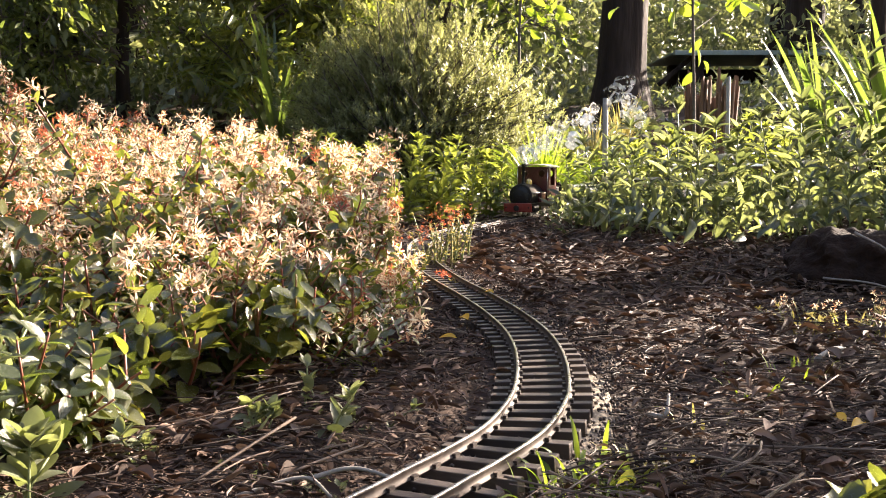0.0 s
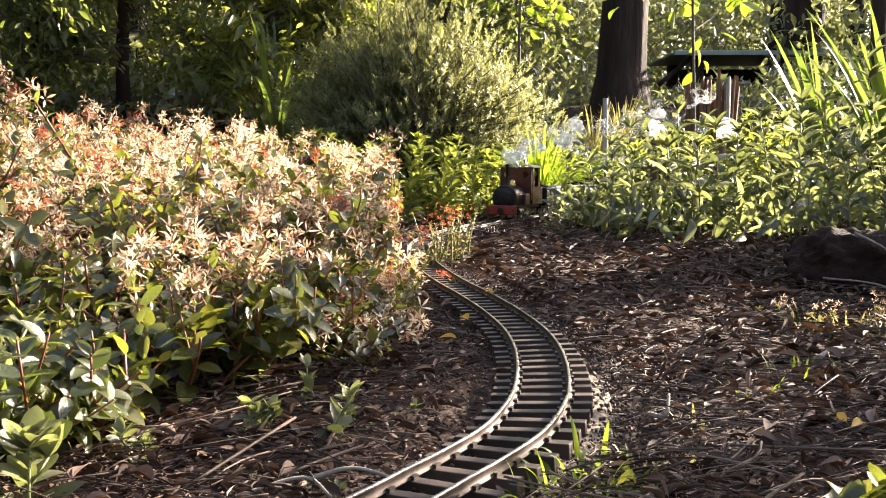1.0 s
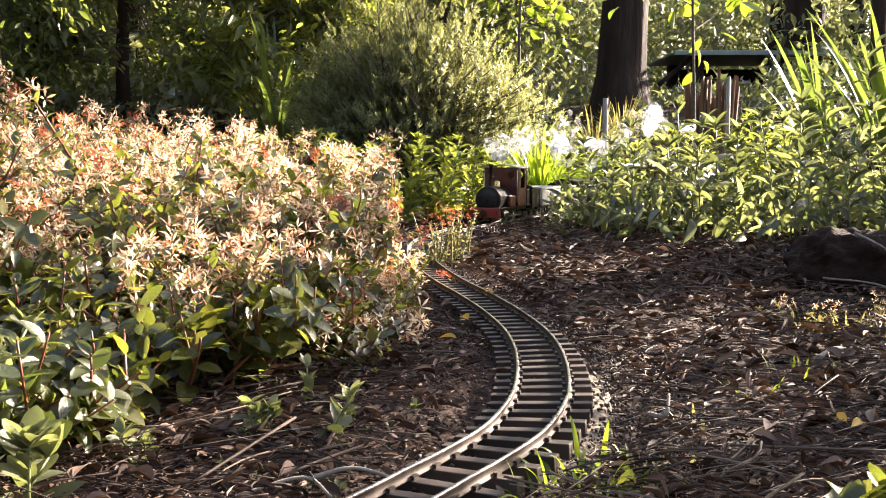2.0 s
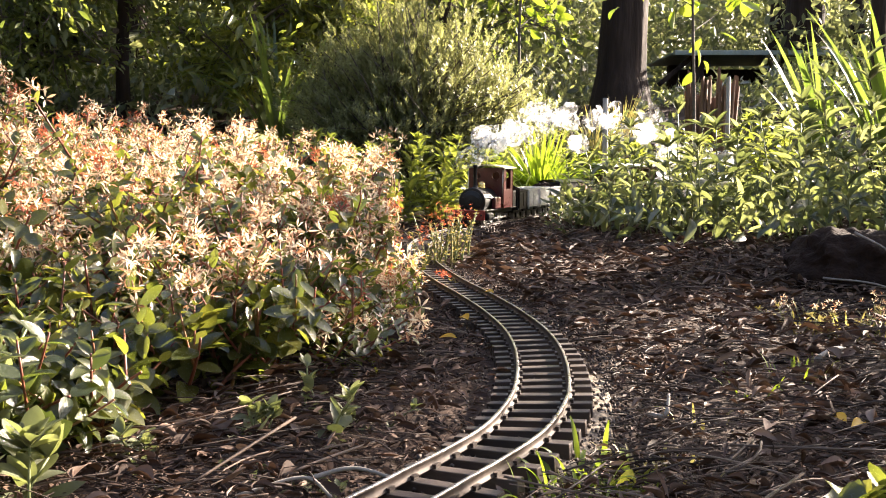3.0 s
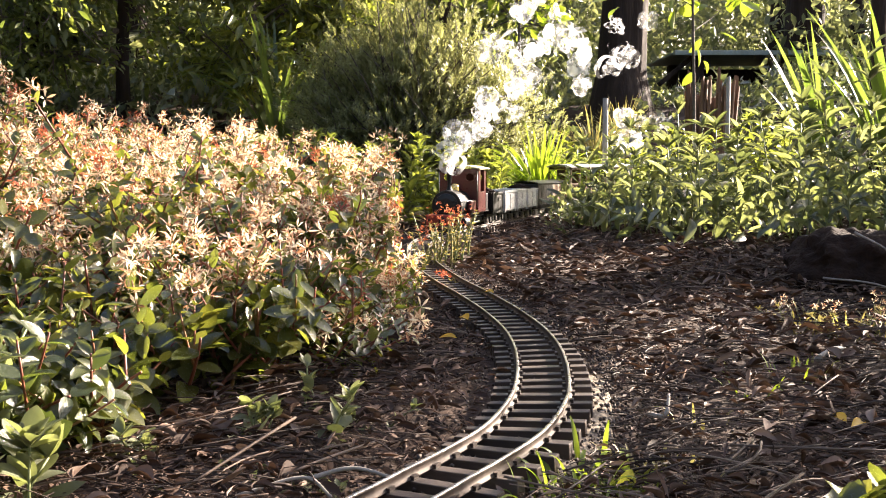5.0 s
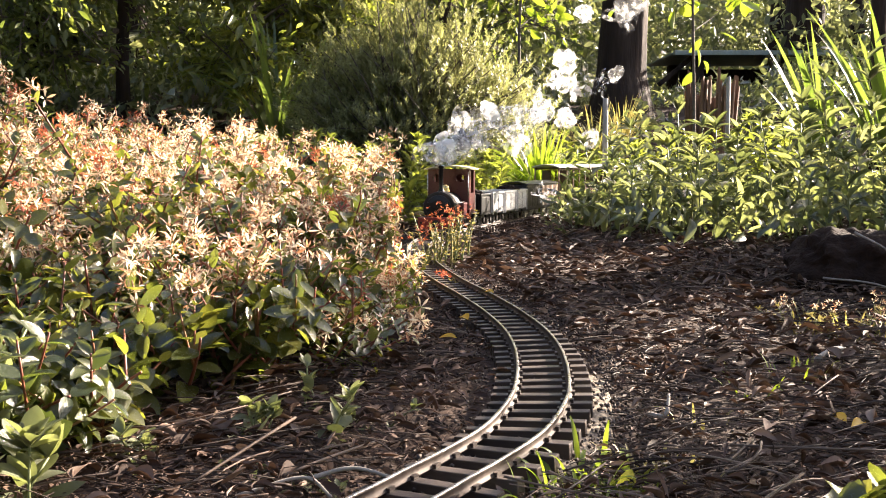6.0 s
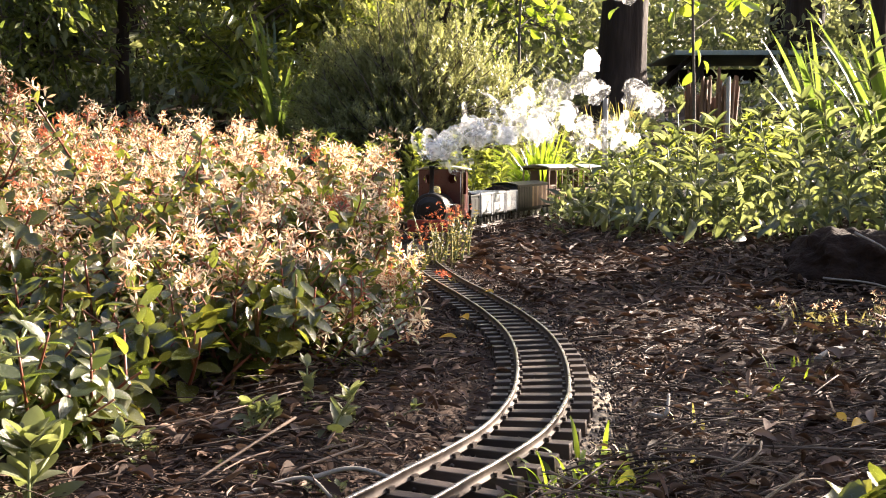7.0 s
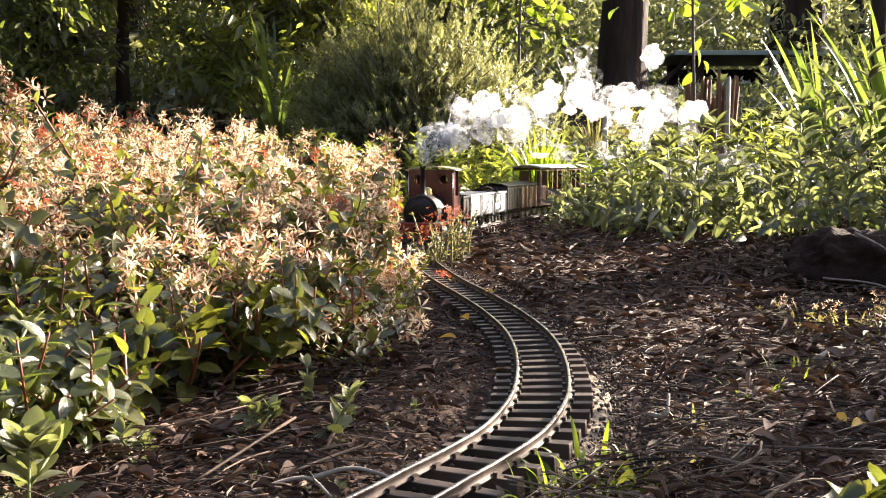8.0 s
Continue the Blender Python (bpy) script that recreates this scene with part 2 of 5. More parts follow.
def leaf_shape(width=0.5, fold=0.12, droop=0.15, rows=4, tip=1.0, twist=0.0, stalk=0.06):
    """A leaf of length 1 along y, folded at its midrib and drooping at the tip."""
    v, f = [(0, 0, 0)], []
    for i in range(1, rows):
        u = i / rows
        w = width * 0.5 * (math.sin(math.pi * u ** 0.9) ** (0.62 if tip < 1 else 0.8)) * (1 - 0.25 * u * tip)
        y, z = stalk + (1 - stalk) * u, -droop * u * u
        a = twist * u
        for sgn in (-1, 0, 1):
            v.append((sgn * w * math.cos(a), y, z + (abs(sgn) * fold * w * 2) + sgn * w * math.sin(a)))
    v.append((0, 1, -droop))
    last = len(v) - 1
    f += [(0, 2, 1), (0, 3, 2)]
    for i in range(rows - 2):
        a, b = 1 + 3 * i, 4 + 3 * i
        f += [(a, a + 1, b + 1, b), (a + 1, a + 2, b + 2, b + 1)]
    a = 1 + 3 * (rows - 2)
    f += [(a, a + 1, last), (a + 1, a + 2, last)]
    return np.array(v, float), f


def tube_arrays(points, radii, sides=5):
    """Rings round a line of points."""
    p = np.asarray(points, float)
    d = unit(np.gradient(p, axis=0))
    ref = np.array((0.31, 0.87, 0.39))
    x = unit(np.cross(d, ref))
    y = np.cross(d, x)
    a = np.arange(sides) * 2 * np.pi / sides
    r = np.broadcast_to(np.asarray(radii, float), (len(p),))
    ring = p[:, None] + r[:, None, None] * (np.cos(a)[None, :, None] * x[:, None] + np.sin(a)[None, :, None] * y[:, None])
    v = ring.reshape(-1, 3)
    f = []
    for i in range(len(p) - 1):
        for k in range(sides):
            f.append((i * sides + k, i * sides + (k + 1) % sides, (i + 1) * sides + (k + 1) % sides, (i + 1) * sides + k))
    f.append(tuple(range(sides))[::-1])
    f.append(tuple((len(p) - 1) * sides + k for k in range(sides)))
    return v, f


def tubes(name, lines, sides=5):
    """One mesh of many tubes; lines: (points, radii)."""
    vs, fs, ts, base = [], [], [], 0
    for pts, rad in lines:
        v, f = tube_arrays(pts, rad, sides)
        vs.append(v)
        fs.append(np.concatenate([np.array(q) for q in f]) + base)
        ts.append([len(q) for q in f])
        base += len(v)
    return array_mesh(name, np.concatenate(vs), np.concatenate(fs), np.concatenate(ts))


def bm_box(bm, x0, x1, y0, y1, z0, z1, bevel=0.0):
    r = bmesh.ops.create_cube(bm, size=1.0)["verts"]
    bmesh.ops.scale(bm, vec=(x1 - x0, y1 - y0, z1 - z0), verts=r)
    bmesh.ops.translate(bm, vec=((x0 + x1) / 2, (y0 + y1) / 2, (z0 + z1) / 2), verts=r)
    if bevel:
        es = list({e for v in r for e in v.link_edges})
        bmesh.ops.bevel(bm, geom=es, offset=bevel, segments=2, affect="EDGES", profile=0.6)


def box(x0, x1, y0, y1, z0, z1, bevel=0.0):
    bm = bmesh.new()
    bm_box(bm, x0, x1, y0, y1, z0, z1, bevel)
    return bm


def lathe(profile, axis="z", at=(0, 0, 0), sides=24):
    """Turned shape from (radius, height) pairs round an axis through at."""
    bm = bmesh.new()
    rings = []
    for r, h in profile:
        ring = []
        for k in range(sides):
            a = 2 * math.pi * k / sides
            c, s = r * math.cos(a), r * math.sin(a)
            co = {"z": (c, s, h), "x": (h, c, s), "y": (c, h, s)}[axis]
            ring.append(bm.verts.new(Vector(co) + Vector(at)))
        rings.append(ring)
    for a, b in zip(rings, rings[1:]):
        for k in range(sides):
            bm.faces.new((a[k], a[(k + 1) % sides], b[(k + 1) % sides], b[k]))
    bm.faces.new(rings[0][::-1])
    bm.faces.new(rings[-1])
    bmesh.ops.recalc_face_normals(bm, faces=bm.faces)
    return bm


def spline(points, n=12):
    p = np.asarray(points, float)
    q = np.vstack([2 * p[0] - p[1], p, 2 * p[-1] - p[-2]])
    out = []
    for i in range(1, len(q) - 2):
        a, b, c, d = q[i - 1:i + 3]
        for t in np.linspace(0, 1, n, endpoint=False):
            out.append(0.5 * (2 * b + (c - a) * t + (2 * a - 5 * b + 4 * c - d) * t * t + (3 * b - a - 3 * c + d) * t ** 3))
    out.append(p[-1])
    return np.array(out)


# ---------------------------------------------------------------- the railway line
LINE = spline([(-0.28, 0.32), (-0.18, 0.36), (-0.12, 0.40), (-0.07, 0.45), (-0.033, 0.50), (-0.005, 0.543), (0.024, 0.587),
               (0.050, 0.633), (0.068, 0.68), (0.084, 0.74), (0.093, 0.80), (0.0985, 0.86), (0.1015, 0.937), (0.097, 1.033),
               (0.080, 1.15), (0.063, 1.234), (0.041, 1.33), (0.020, 1.41), (-0.002, 1.51), (-0.024, 1.63), (-0.047, 1.80),
               (-0.057, 1.99), (-0.047, 2.17), (-0.011, 2.337), (0.0355, 2.53), (0.11, 2.72), (0.1995, 2.916), (0.293, 3.12),
               (0.45, 3.40), (0.65, 3.62), (0.9, 3.80), (1.2, 3.9), (1.7, 3.95), (2.3, 3.9)], 16)
RUN = np.r_[0, np.cumsum(np.hypot(*np.diff(LINE, axis=0).T))]
GAUGE, SLEEPER_TOP, RAIL_TOP = 0.045, 0.0085, 0.0165


def on_line(s):
    """Place and heading (towards larger s) of the line's middle."""
    p = np.array([np.interp(s, RUN, LINE[:, k]) for k in (0, 1)])
    d = np.array([np.interp(s + 0.012, RUN, LINE[:, k]) - np.interp(s - 0.012, RUN, LINE[:, k]) for k in (0, 1)])
    return p, d / np.hypot(*d)


def cant(s):
    """How far the outer side of the near bend is raised, in degrees."""
    return float(np.interp(s, [0.0, 0.4, 0.65, 0.95], [4.6, 4.6, 3.0, 0.0]))


def ground_z(x, y):
    """Flat bed by the line, a bank that rises behind it."""
    x, y = np.asarray(x, float), np.asarray(y, float)
    back = np.clip((y - 3.9 - 0.12 * x) / 3.0, 0, 1)
    left = np.clip((-x - 0.35) / 1.6, 0, 1) * np.clip((y - 0.6) / 1.0, 0, 1)
    right = np.clip((x - 0.6) / 1.6, 0, 1) * np.clip((y - 1.2) / 1.5, 0, 1)
    return 0.62 * back * back * (3 - 2 * back) + 0.10 * left + 0.07 * right


def build_ground():
    xs = np.concatenate([np.linspace(-60, -2.2, 14), np.linspace(-2.0, 2.0, 230), np.linspace(2.2, 60, 14)])
    ys = np.concatenate([np.linspace(-40, 0.1, 10), np.linspace(0.2, 4.2, 240), np.linspace(4.4, 9, 24), np.linspace(10, 90, 16)])
    X, Y = np.meshgrid(xs, ys)
    Z = ground_z(X, Y)
    near = (np.abs(X) < 2.1) & (Y > 0.15) & (Y < 4.3)
    d = np.full(X.shape, 9.0)
    for p in LINE[::4]:
        d = np.minimum(d, np.hypot(X - p[0], Y - p[1]))
    keep = np.clip((d - 0.072) / 0.08, 0, 1)
    for i, j in zip(*np.nonzero(near)):
        n = 0.018 * noise.fractal(Vector((X[i, j] * 3, Y[i, j] * 3, 0)), 0.8, 2.0, 3) + 0.006 * noise.fractal(Vector((X[i, j] * 22, Y[i, j] * 22, 4)), 0.8, 2.0, 3)
        Z[i, j] += n * keep[i, j] - 0.0085 * (1 - keep[i, j])
    nx, ny = len(xs), len(ys)
    idx = np.arange(nx * ny).reshape(ny, nx)
    quads = np.stack([idx[:-1, :-1], idx[:-1, 1:], idx[1:, 1:], idx[1:, :-1]], -1).reshape(-1, 4)
    me = array_mesh("ground", np.stack([X, Y, Z], -1).reshape(-1, 3), quads.ravel(), np.full(len(quads), 4))
    tagged(link_mesh("ground", me, SOIL), "dark garden soil rising to a bank behind the line", "ground", kind="structure")


def build_track():
    track = empty("railway_track", label="curving narrow garden railway track with brown sleepers and worn metal rails", category="track")
    prof = [(-0.0027, 0.0), (0.0027, 0.0), (0.0027, 0.0008), (0.0007, 0.0018), (0.0007, 0.0056), (0.0013, 0.0064), (0.0013, 0.0080),
            (-0.0013, 0.0080), (-0.0013, 0.0064), (-0.0007, 0.0056), (-0.0007, 0.0018), (-0.0027, 0.0008)]
    ss = np.arange(0.02, RUN[-1] - 0.02, 0.012)
    for side in (-1, 1):
        v, f, n = [], [], len(prof)
        for s in ss:
            p, d = on_line(s)
            nrm = np.array((-d[1], d[0]))
            c = p + nrm * side * (GAUGE / 2 + 0.0016)
            for a, b in prof:
                v.append((c[0] + nrm[0] * a, c[1] + nrm[1] * a, SLEEPER_TOP + b - side * 0.0241 * math.tan(radians(cant(s)))))
        for i in range(len(ss) - 1):
            for k in range(n):
                f.append((i * n + k, i * n + (k + 1) % n, (i + 1) * n + (k + 1) % n, (i + 1) * n + k))
        me = array_mesh("rail", np.array(v), np.array(f).ravel(), np.full(len(f), 4), smooth=False)
        rail = link_mesh("rail", me, RAIL_SIDE, track, "tarnished dark metal rail")
        v, f = [], []
        for s in ss:
            p, d = on_line(s)
            nrm = np.array((-d[1], d[0]))
            c = p + nrm * side * (GAUGE / 2 + 0.0016)
            for a, b in ((-0.0013, 0.0080), (-0.0009, 0.0084), (0.0009, 0.0084), (0.0013, 0.0080)):
                v.append((c[0] + nrm[0] * a, c[1] + nrm[1] * a, SLEEPER_TOP + b - side * 0.0241 * math.tan(radians(cant(s)))))
        for i in range(len(ss) - 1):
            for k in range(3):
                f.append((i * 4 + k, i * 4 + k + 1, (i + 1) * 4 + k + 1, (i + 1) * 4 + k))
        me = array_mesh("running_face", np.array(v), np.array(f).ravel(), np.full(len(f), 4), smooth=False)
        link_mesh("running_face", me, RAIL, rail, "shiny worn running surface")
    bm = bmesh.new()
    bm_box(bm, -0.0452, 0.0452, -0.0050, 0.0050, -0.011, 0.0078, 0.0008)
    for side in (-1, 1):
        for e in (-1, 1):
            x = side * (GAUGE / 2 + 0.0016) + e * 0.0040
            bm_box(bm, x - 0.0015, x + 0.0015, -0.0030, 0.0030, 0.0075, 0.0108)
    for v in bm.verts:
        v.co.z += 0.0004
    me = bpy.data.meshes.new("sleeper")
    bm.to_mesh(me)
    bm.free()
    me.materials.append(SLEEPER)
    rr = random.Random(3)
    for s in np.arange(0.03, RUN[-1] - 0.03, 0.0262):
        p, d = on_line(s)
        ob = new("sleeper", me)
        ob.parent = track
        ob.matrix_basis = pose(p[0], p[1], rr.uniform(-0.0006, 0.0002), 0, -cant(s) + rr.uniform(-0.7, 0.7), math.degrees(math.atan2(d[1], d[0])) - 90 + rr.uniform(-1, 1))
    # pale mortar footing that shows along the outer edge of the nearest bend
    v, f = [], []
    fs = np.arange(0.44, 0.75, 0.004)
    cols = np.linspace(0.0, 1.0, 9)
    for i, q in enumerate(fs):
        p, d = on_line(q)
        nrm = np.array((d[1], -d[0]))
        taper = min(1.0, i / 14, (len(fs) - 1 - i) / 14)
        edge = 0.047 + (0.017 + 0.007 * noise.fractal(Vector((q * 45, 0, 0)), 0.7, 2.0, 4)) * taper
        for w in cols:
            lump = 0.0016 * noise.fractal(Vector((q * 90, w * 5, 2)), 0.7, 2.0, 4)
            at = p + nrm * (0.030 + (edge - 0.030) * w)
            v.append((at[0], at[1], 0.0005 + lump - 0.003 * w - (0.012 if w > 0.99 else 0.0)))
    n = len(cols)
    for i in range(len(fs) - 1):
        for k in range(n - 1):
            f.append((i * n + k, i * n + k + 1, (i + 1) * n + k + 1, (i + 1) * n + k))
    me = array_mesh("mortar_footing", np.array(v), np.array(f).ravel(), np.full(len(f), 4))
    tagged(link_mesh("track_footing", me, CONCRETE), "pale crumbling mortar footing under the track bend", "footing", kind="structure")


# ---------------------------------------------------------------- the train
def ring_wall(bm, y0, y1, z0, z1, holes, x0, x1):
    """A wall plate across y with round holes, between x0 and x1, built from wedges round each hole."""
    cuts = [y0] + [(a[0] + b[0]) / 2 for a, b in zip(holes, holes[1:])] + [y1]
    for (cy, cz, r), a, b in zip(holes, cuts, cuts[1:]):
        n = 24
        inner, outer = [], []
        for k in range(n):
            t = 2 * math.pi * (k + 0.5) / n
            c, s = math.cos(t), math.sin(t)
            q = min(((b - cy) / c if c > 1e-6 else (a - cy) / c if c < -1e-6 else 9), ((z1 - cz) / s if s > 1e-6 else (z0 - cz) / s if s < -1e-6 else 9))
            inner.append((cy + r * c, cz + r * s))
            outer.append((cy + q * c, cz + q * s))
        corner = [(b, z1), (a, z1), (a, z0), (b, z0)]
        fi = {x: [bm.verts.new((x, *p)) for p in inner] for x in (x0, x1)}
        fo = {x: [bm.verts.new((x, *p)) for p in outer] for x in (x0, x1)}
        fc = {x: [bm.verts.new((x, *p)) for p in corner] for x in (x0, x1)}
        for k in range(n):
            j = (k + 1) % n
            for x in (x0, x1):
                bm.faces.new((fi[x][k], fo[x][k], fo[x][j], fi[x][j]))
                p, q = outer[k], outer[j]
                if abs(p[0] - q[0]) > 1e-6 and abs(p[1] - q[1]) > 1e-6:
                    c = min(range(4), key=lambda i: abs(corner[i][0] - p[0]) + abs(corner[i][1] - p[1]) + abs(corner[i][0] - q[0]) + abs(corner[i][1] - q[1]))
                    bm.faces.new((fo[x][k], fc[x][c], fo[x][j]))
            bm.faces.new((fi[x0][k], fi[x0][j], fi[x1][j], fi[x1][k]))
    bmesh.ops.remove_doubles(bm, verts=bm.verts, dist=1e-5)
    bmesh.ops.recalc_face_normals(bm, faces=bm.faces)


def arched_roof(x0, x1, half, z, rise, thick, mat, parent, label):
    bm = bmesh.new()
    rows = []
    n = 10
    for x in (x0, x1):
        for dz in (0, thick):
            rows.append([bm.verts.new((x, -half + 2 * half * k / n, z + dz + rise * (1 - (2 * k / n - 1) ** 2))) for k in range(n + 1)])
    a, b, c, d = rows
    for k in range(n):
        bm.faces.new((a[k], a[k + 1], c[k + 1], c[k]))
        bm.faces.new((b[k], d[k], d[k + 1], b[k + 1]))
        bm.faces.new((a[k], b[k], b[k + 1], a[k + 1]))
        bm.faces.new((c[k], c[k + 1], d[k + 1], d[k]))
    bm.faces.new((a[0], c[0], d[0], b[0]))
    bm.faces.new((a[n], b[n], d[n], c[n]))
    bmesh.ops.recalc_face_normals(bm, faces=bm.faces)
    return part("roof", bm, mat, parent, label)


WHEELS = []


def wheel(thing, x, y, r, label="spoked metal wheel"):
    """A flanged wheel on its own axle, turning about y."""
    side = 1 if y > 0 else -1
    bm = lathe([(0.3 * r, 0.004), (r * 0.8, 0.0035), (r * 0.82, 0.0045), (r, 0.0045), (r * 1.01, -0.001), (r * 1.14, -0.0015), (r * 1.14, -0.003), (0.3 * r, -0.003)], "y", sides=20)
    for k in range(6):
        a = k * math.pi / 3
        bm_box(bm, r * 0.5 * math.cos(a) - 0.0015, r * 0.5 * math.cos(a) + 0.0015, 0.0035, 0.0052, r * 0.5 * math.sin(a) - 0.0015, r * 0.5 * math.sin(a) + 0.0015)
    if side < 0:
        bmesh.ops.scale(bm, vec=(1, -1, 1), verts=bm.verts)
        bmesh.ops.reverse_faces(bm, faces=bm.faces)
    w = part("wheel", bm, STEEL, thing, label)
    w.matrix_basis = pose(x, y, r)
    WHEELS.append((w, x, y, r))
    return w


def coupling(thing, x, sgn):
    bm = box(min(x, x + sgn * 0.016), max(x, x + sgn * 0.016), -0.003, 0.003, 0.026, 0.032, 0.001)
    bm_box(bm, x + sgn * 0.014 - 0.002, x + sgn * 0.014 + 0.002, -0.008, 0.008, 0.024, 0.034, 0.001)
    part("coupling", bm, BLACK_PAINT, thing, "black coupling hook")


def build_loco():
    """Front towards +x; the origin stands on the rail heads below the cab's front sheet."""
    loco = empty("steam_locomotive", label="maroon model steam locomotive with black boiler and red buffer beam", category="locomotive")
    hw = 0.0585
    bm = box(-0.145, 0.138, -0.036, 0.036, 0.030, 0.042, 0.002)
    bm_box(bm, -0.145, 0.138, -0.052, 0.052, 0.0425, 0.0465, 0.001)
    part("chassis", bm, BLACK_PAINT, loco, "black running plate")
    bm = box(0.138, 0.146, -0.052, 0.052, 0.016, 0.047, 0.003)
    beam = part("buffer_beam", bm, BEAM_RED, loco, "bright red buffer beam")
    bm = lathe([(0.005, 0.146), (0.005, 0.153), (0.010, 0.154), (0.0105, 0.157), (0.006, 0.158)], "x", (0, 0, 0.030), 20)
    part("buffer", bm, BLACK_PAINT, beam, "black centre buffer")
    for y in (-0.042, 0.042):
        bm = lathe([(0.0028, 0.146), (0.0028, 0.1485), (0.0015, 0.149)], "x", (0, y, 0.032), 10)
        part("bolt", bm, BLACK_PAINT, beam)
    # boiler: barrel, smokebox, door
    c = 0.070
    bm = lathe([(0.037, 0.0), (0.040, 0.002), (0.040, 0.060), (0.0408, 0.0605), (0.0408, 0.063), (0.040, 0.0635)], "x", (0, 0, c), 36)
    part("boiler", bm, BLACK_PAINT, loco, "black boiler barrel", True)
    bm = lathe([(0.042, 0.0635), (0.0435, 0.065), (0.0435, 0.117), (0.042, 0.119), (0.036, 0.1195)], "x", (0, 0, c), 36)
    bm_box(bm, 0.066, 0.117, -0.028, 0.028, 0.0465, 0.075, 0.002)
    box_part = part("smokebox", bm, BLACK_PAINT, loco, "matt black smokebox", False)
    bm = lathe([(0.035, 0.119), (0.034, 0.122), (0.022, 0.1265), (0.006, 0.128)], "x", (0, 0, c), 32)
    bm_box(bm, 0.123, 0.1265, -0.030, 0.030, c + 0.010, c + 0.014, 0.0008)
    bm_box(bm, 0.123, 0.1265, -0.030, 0.030, c - 0.014, c - 0.010, 0.0008)
    door = part("smokebox_door", bm, BLACK_PAINT, box_part, "domed smokebox door with strap hinges", False)
    for a in (20, 110):
        bm = box(-0.001, 0.001, -0.009, 0.009, -0.0008, 0.0008, 0.0003)
        bmesh.ops.rotate(bm, cent=(0, 0, 0), matrix=Matrix.Rotation(radians(a), 3, "X"), verts=bm.verts)
        bmesh.ops.translate(bm, vec=(0.131, 0, c), verts=bm.verts)
        part("door_handle", bm, BLACK_PAINT, box_part, "black door dart handle")
    bm = lathe([(0.016, c + 0.038), (0.0105, c + 0.042), (0.0070, c + 0.047), (0.0058, c + 0.053), (0.0056, c + 0.106), (0.0074, c + 0.107),
                (0.0078, c + 0.110), (0.0072, c + 0.113), (0.0046, c + 0.113), (0.0044, c + 0.095)], "z", (0.092, 0, 0), 28)
    part("chimney", bm, BLACK_PAINT, loco, "tall black chimney with flared base", True)
    bm = lathe([(0.0145, c + 0.036), (0.0125, c + 0.042), (0.0115, c + 0.050), (0.0105, c + 0.056), (0.006, c + 0.060), (0.001, c + 0.0615)], "z", (0.038, 0, 0), 28)
    part("steam_dome", bm, BRASS, loco, "polished brass steam dome", True)
    bm = lathe([(0.004, c + 0.036), (0.004, c + 0.052), (0.0055, c + 0.053), (0.0055, c + 0.056), (0.0025, c + 0.060)], "z", (0.014, -0.008, 0), 14)
    part("safety_valve", bm, BRASS, loco, "brass safety valve", True)
    for y in (-0.0455, 0.0455):
        v, f = tube_arrays([(0.0, y, c + 0.012), (0.055, y, c + 0.012), (0.112, y * 0.98, c + 0.012)], 0.0012, 8)
        link_mesh("handrail", array_mesh("handrail", v, np.concatenate([np.array(q) for q in f]), [len(q) for q in f]), STEEL, loco, "steel handrail")
    for y0, y1 in ((-0.056, -0.043), (0.043, 0.056)):
        bm = box(0.012, 0.062, y0, y1, 0.047, 0.082, 0.003)
        part("side_tank", bm, RED_PAINT, loco, "small maroon side tank")
        bm = lathe([(0.011, 0.085), (0.012, 0.087), (0.012, 0.128), (0.010, 0.130), (0.003, 0.131)], "x", (0, (y0 + y1) / 2 * 0.98, 0.026), 20)
        part("cylinder", bm, BLACK_PAINT, loco, "black steam cylinder")
        bm = box(-0.05, 0.086, (y0 + y1) / 2 - 0.0012, (y0 + y1) / 2 + 0.0012, 0.016, 0.020, 0.0005)
        part("connecting_rod", bm, STEEL, loco, "steel connecting rod")
    # cab
    bm = bmesh.new()
    ring_wall(bm, -hw, hw, 0.047, 0.172, [(-0.033, 0.148, 0.0125), (0.033, 0.148, 0.0125)], -0.003, 0.0)
    cab = part("cab_front", bm, RED_PAINT, loco, "maroon cab front sheet with round windows")
    for y in (-0.033, 0.033):
        bm = bmesh.new()
        n = 24
        r0 = [[bm.verts.new((x, y + r * math.cos(2 * math.pi * k / n), 0.148 + r * math.sin(2 * math.pi * k / n))) for k in range(n)] for r, x in ((0.0115, 0.0), (0.0115, 0.0022), (0.0145, 0.0022), (0.0145, 0.0))]
        for a, b in zip(r0, r0[1:]):
            for k in range(n):
                bm.faces.new((a[k], b[k], b[(k + 1) % n], a[(k + 1) % n]))
        part("window_ring", bm, RED_PAINT, cab, "maroon painted window ring")
    bm = bmesh.new()
    ring_wall(bm, -hw, hw, 0.047, 0.172, [(-0.033, 0.148, 0.0125), (0.033, 0.148, 0.0125)], -0.088, -0.085)
    part("cab_rear", bm, RED_PAINT, loco, "maroon cab rear sheet with round windows")
    for y0, y1 in ((-hw, -hw + 0.003), (hw - 0.003, hw)):
        bm = box(-0.0848, -0.0032, y0, y1, 0.047, 0.105, 0.0006)
        bm_box(bm, -0.026, -0.0032, y0, y1, 0.1052, 0.171, 0.0006)
        bm_box(bm, -0.0848, -0.066, y0, y1, 0.1052, 0.171, 0.0006)
        part("cab_side", bm, RED_PAINT, loco, "maroon cab side with open doorway")
        v, f = tube_arrays([(0.001, y0 * 1.02, 0.060), (0.001, y0 * 1.02, 0.165)], 0.0012, 8)
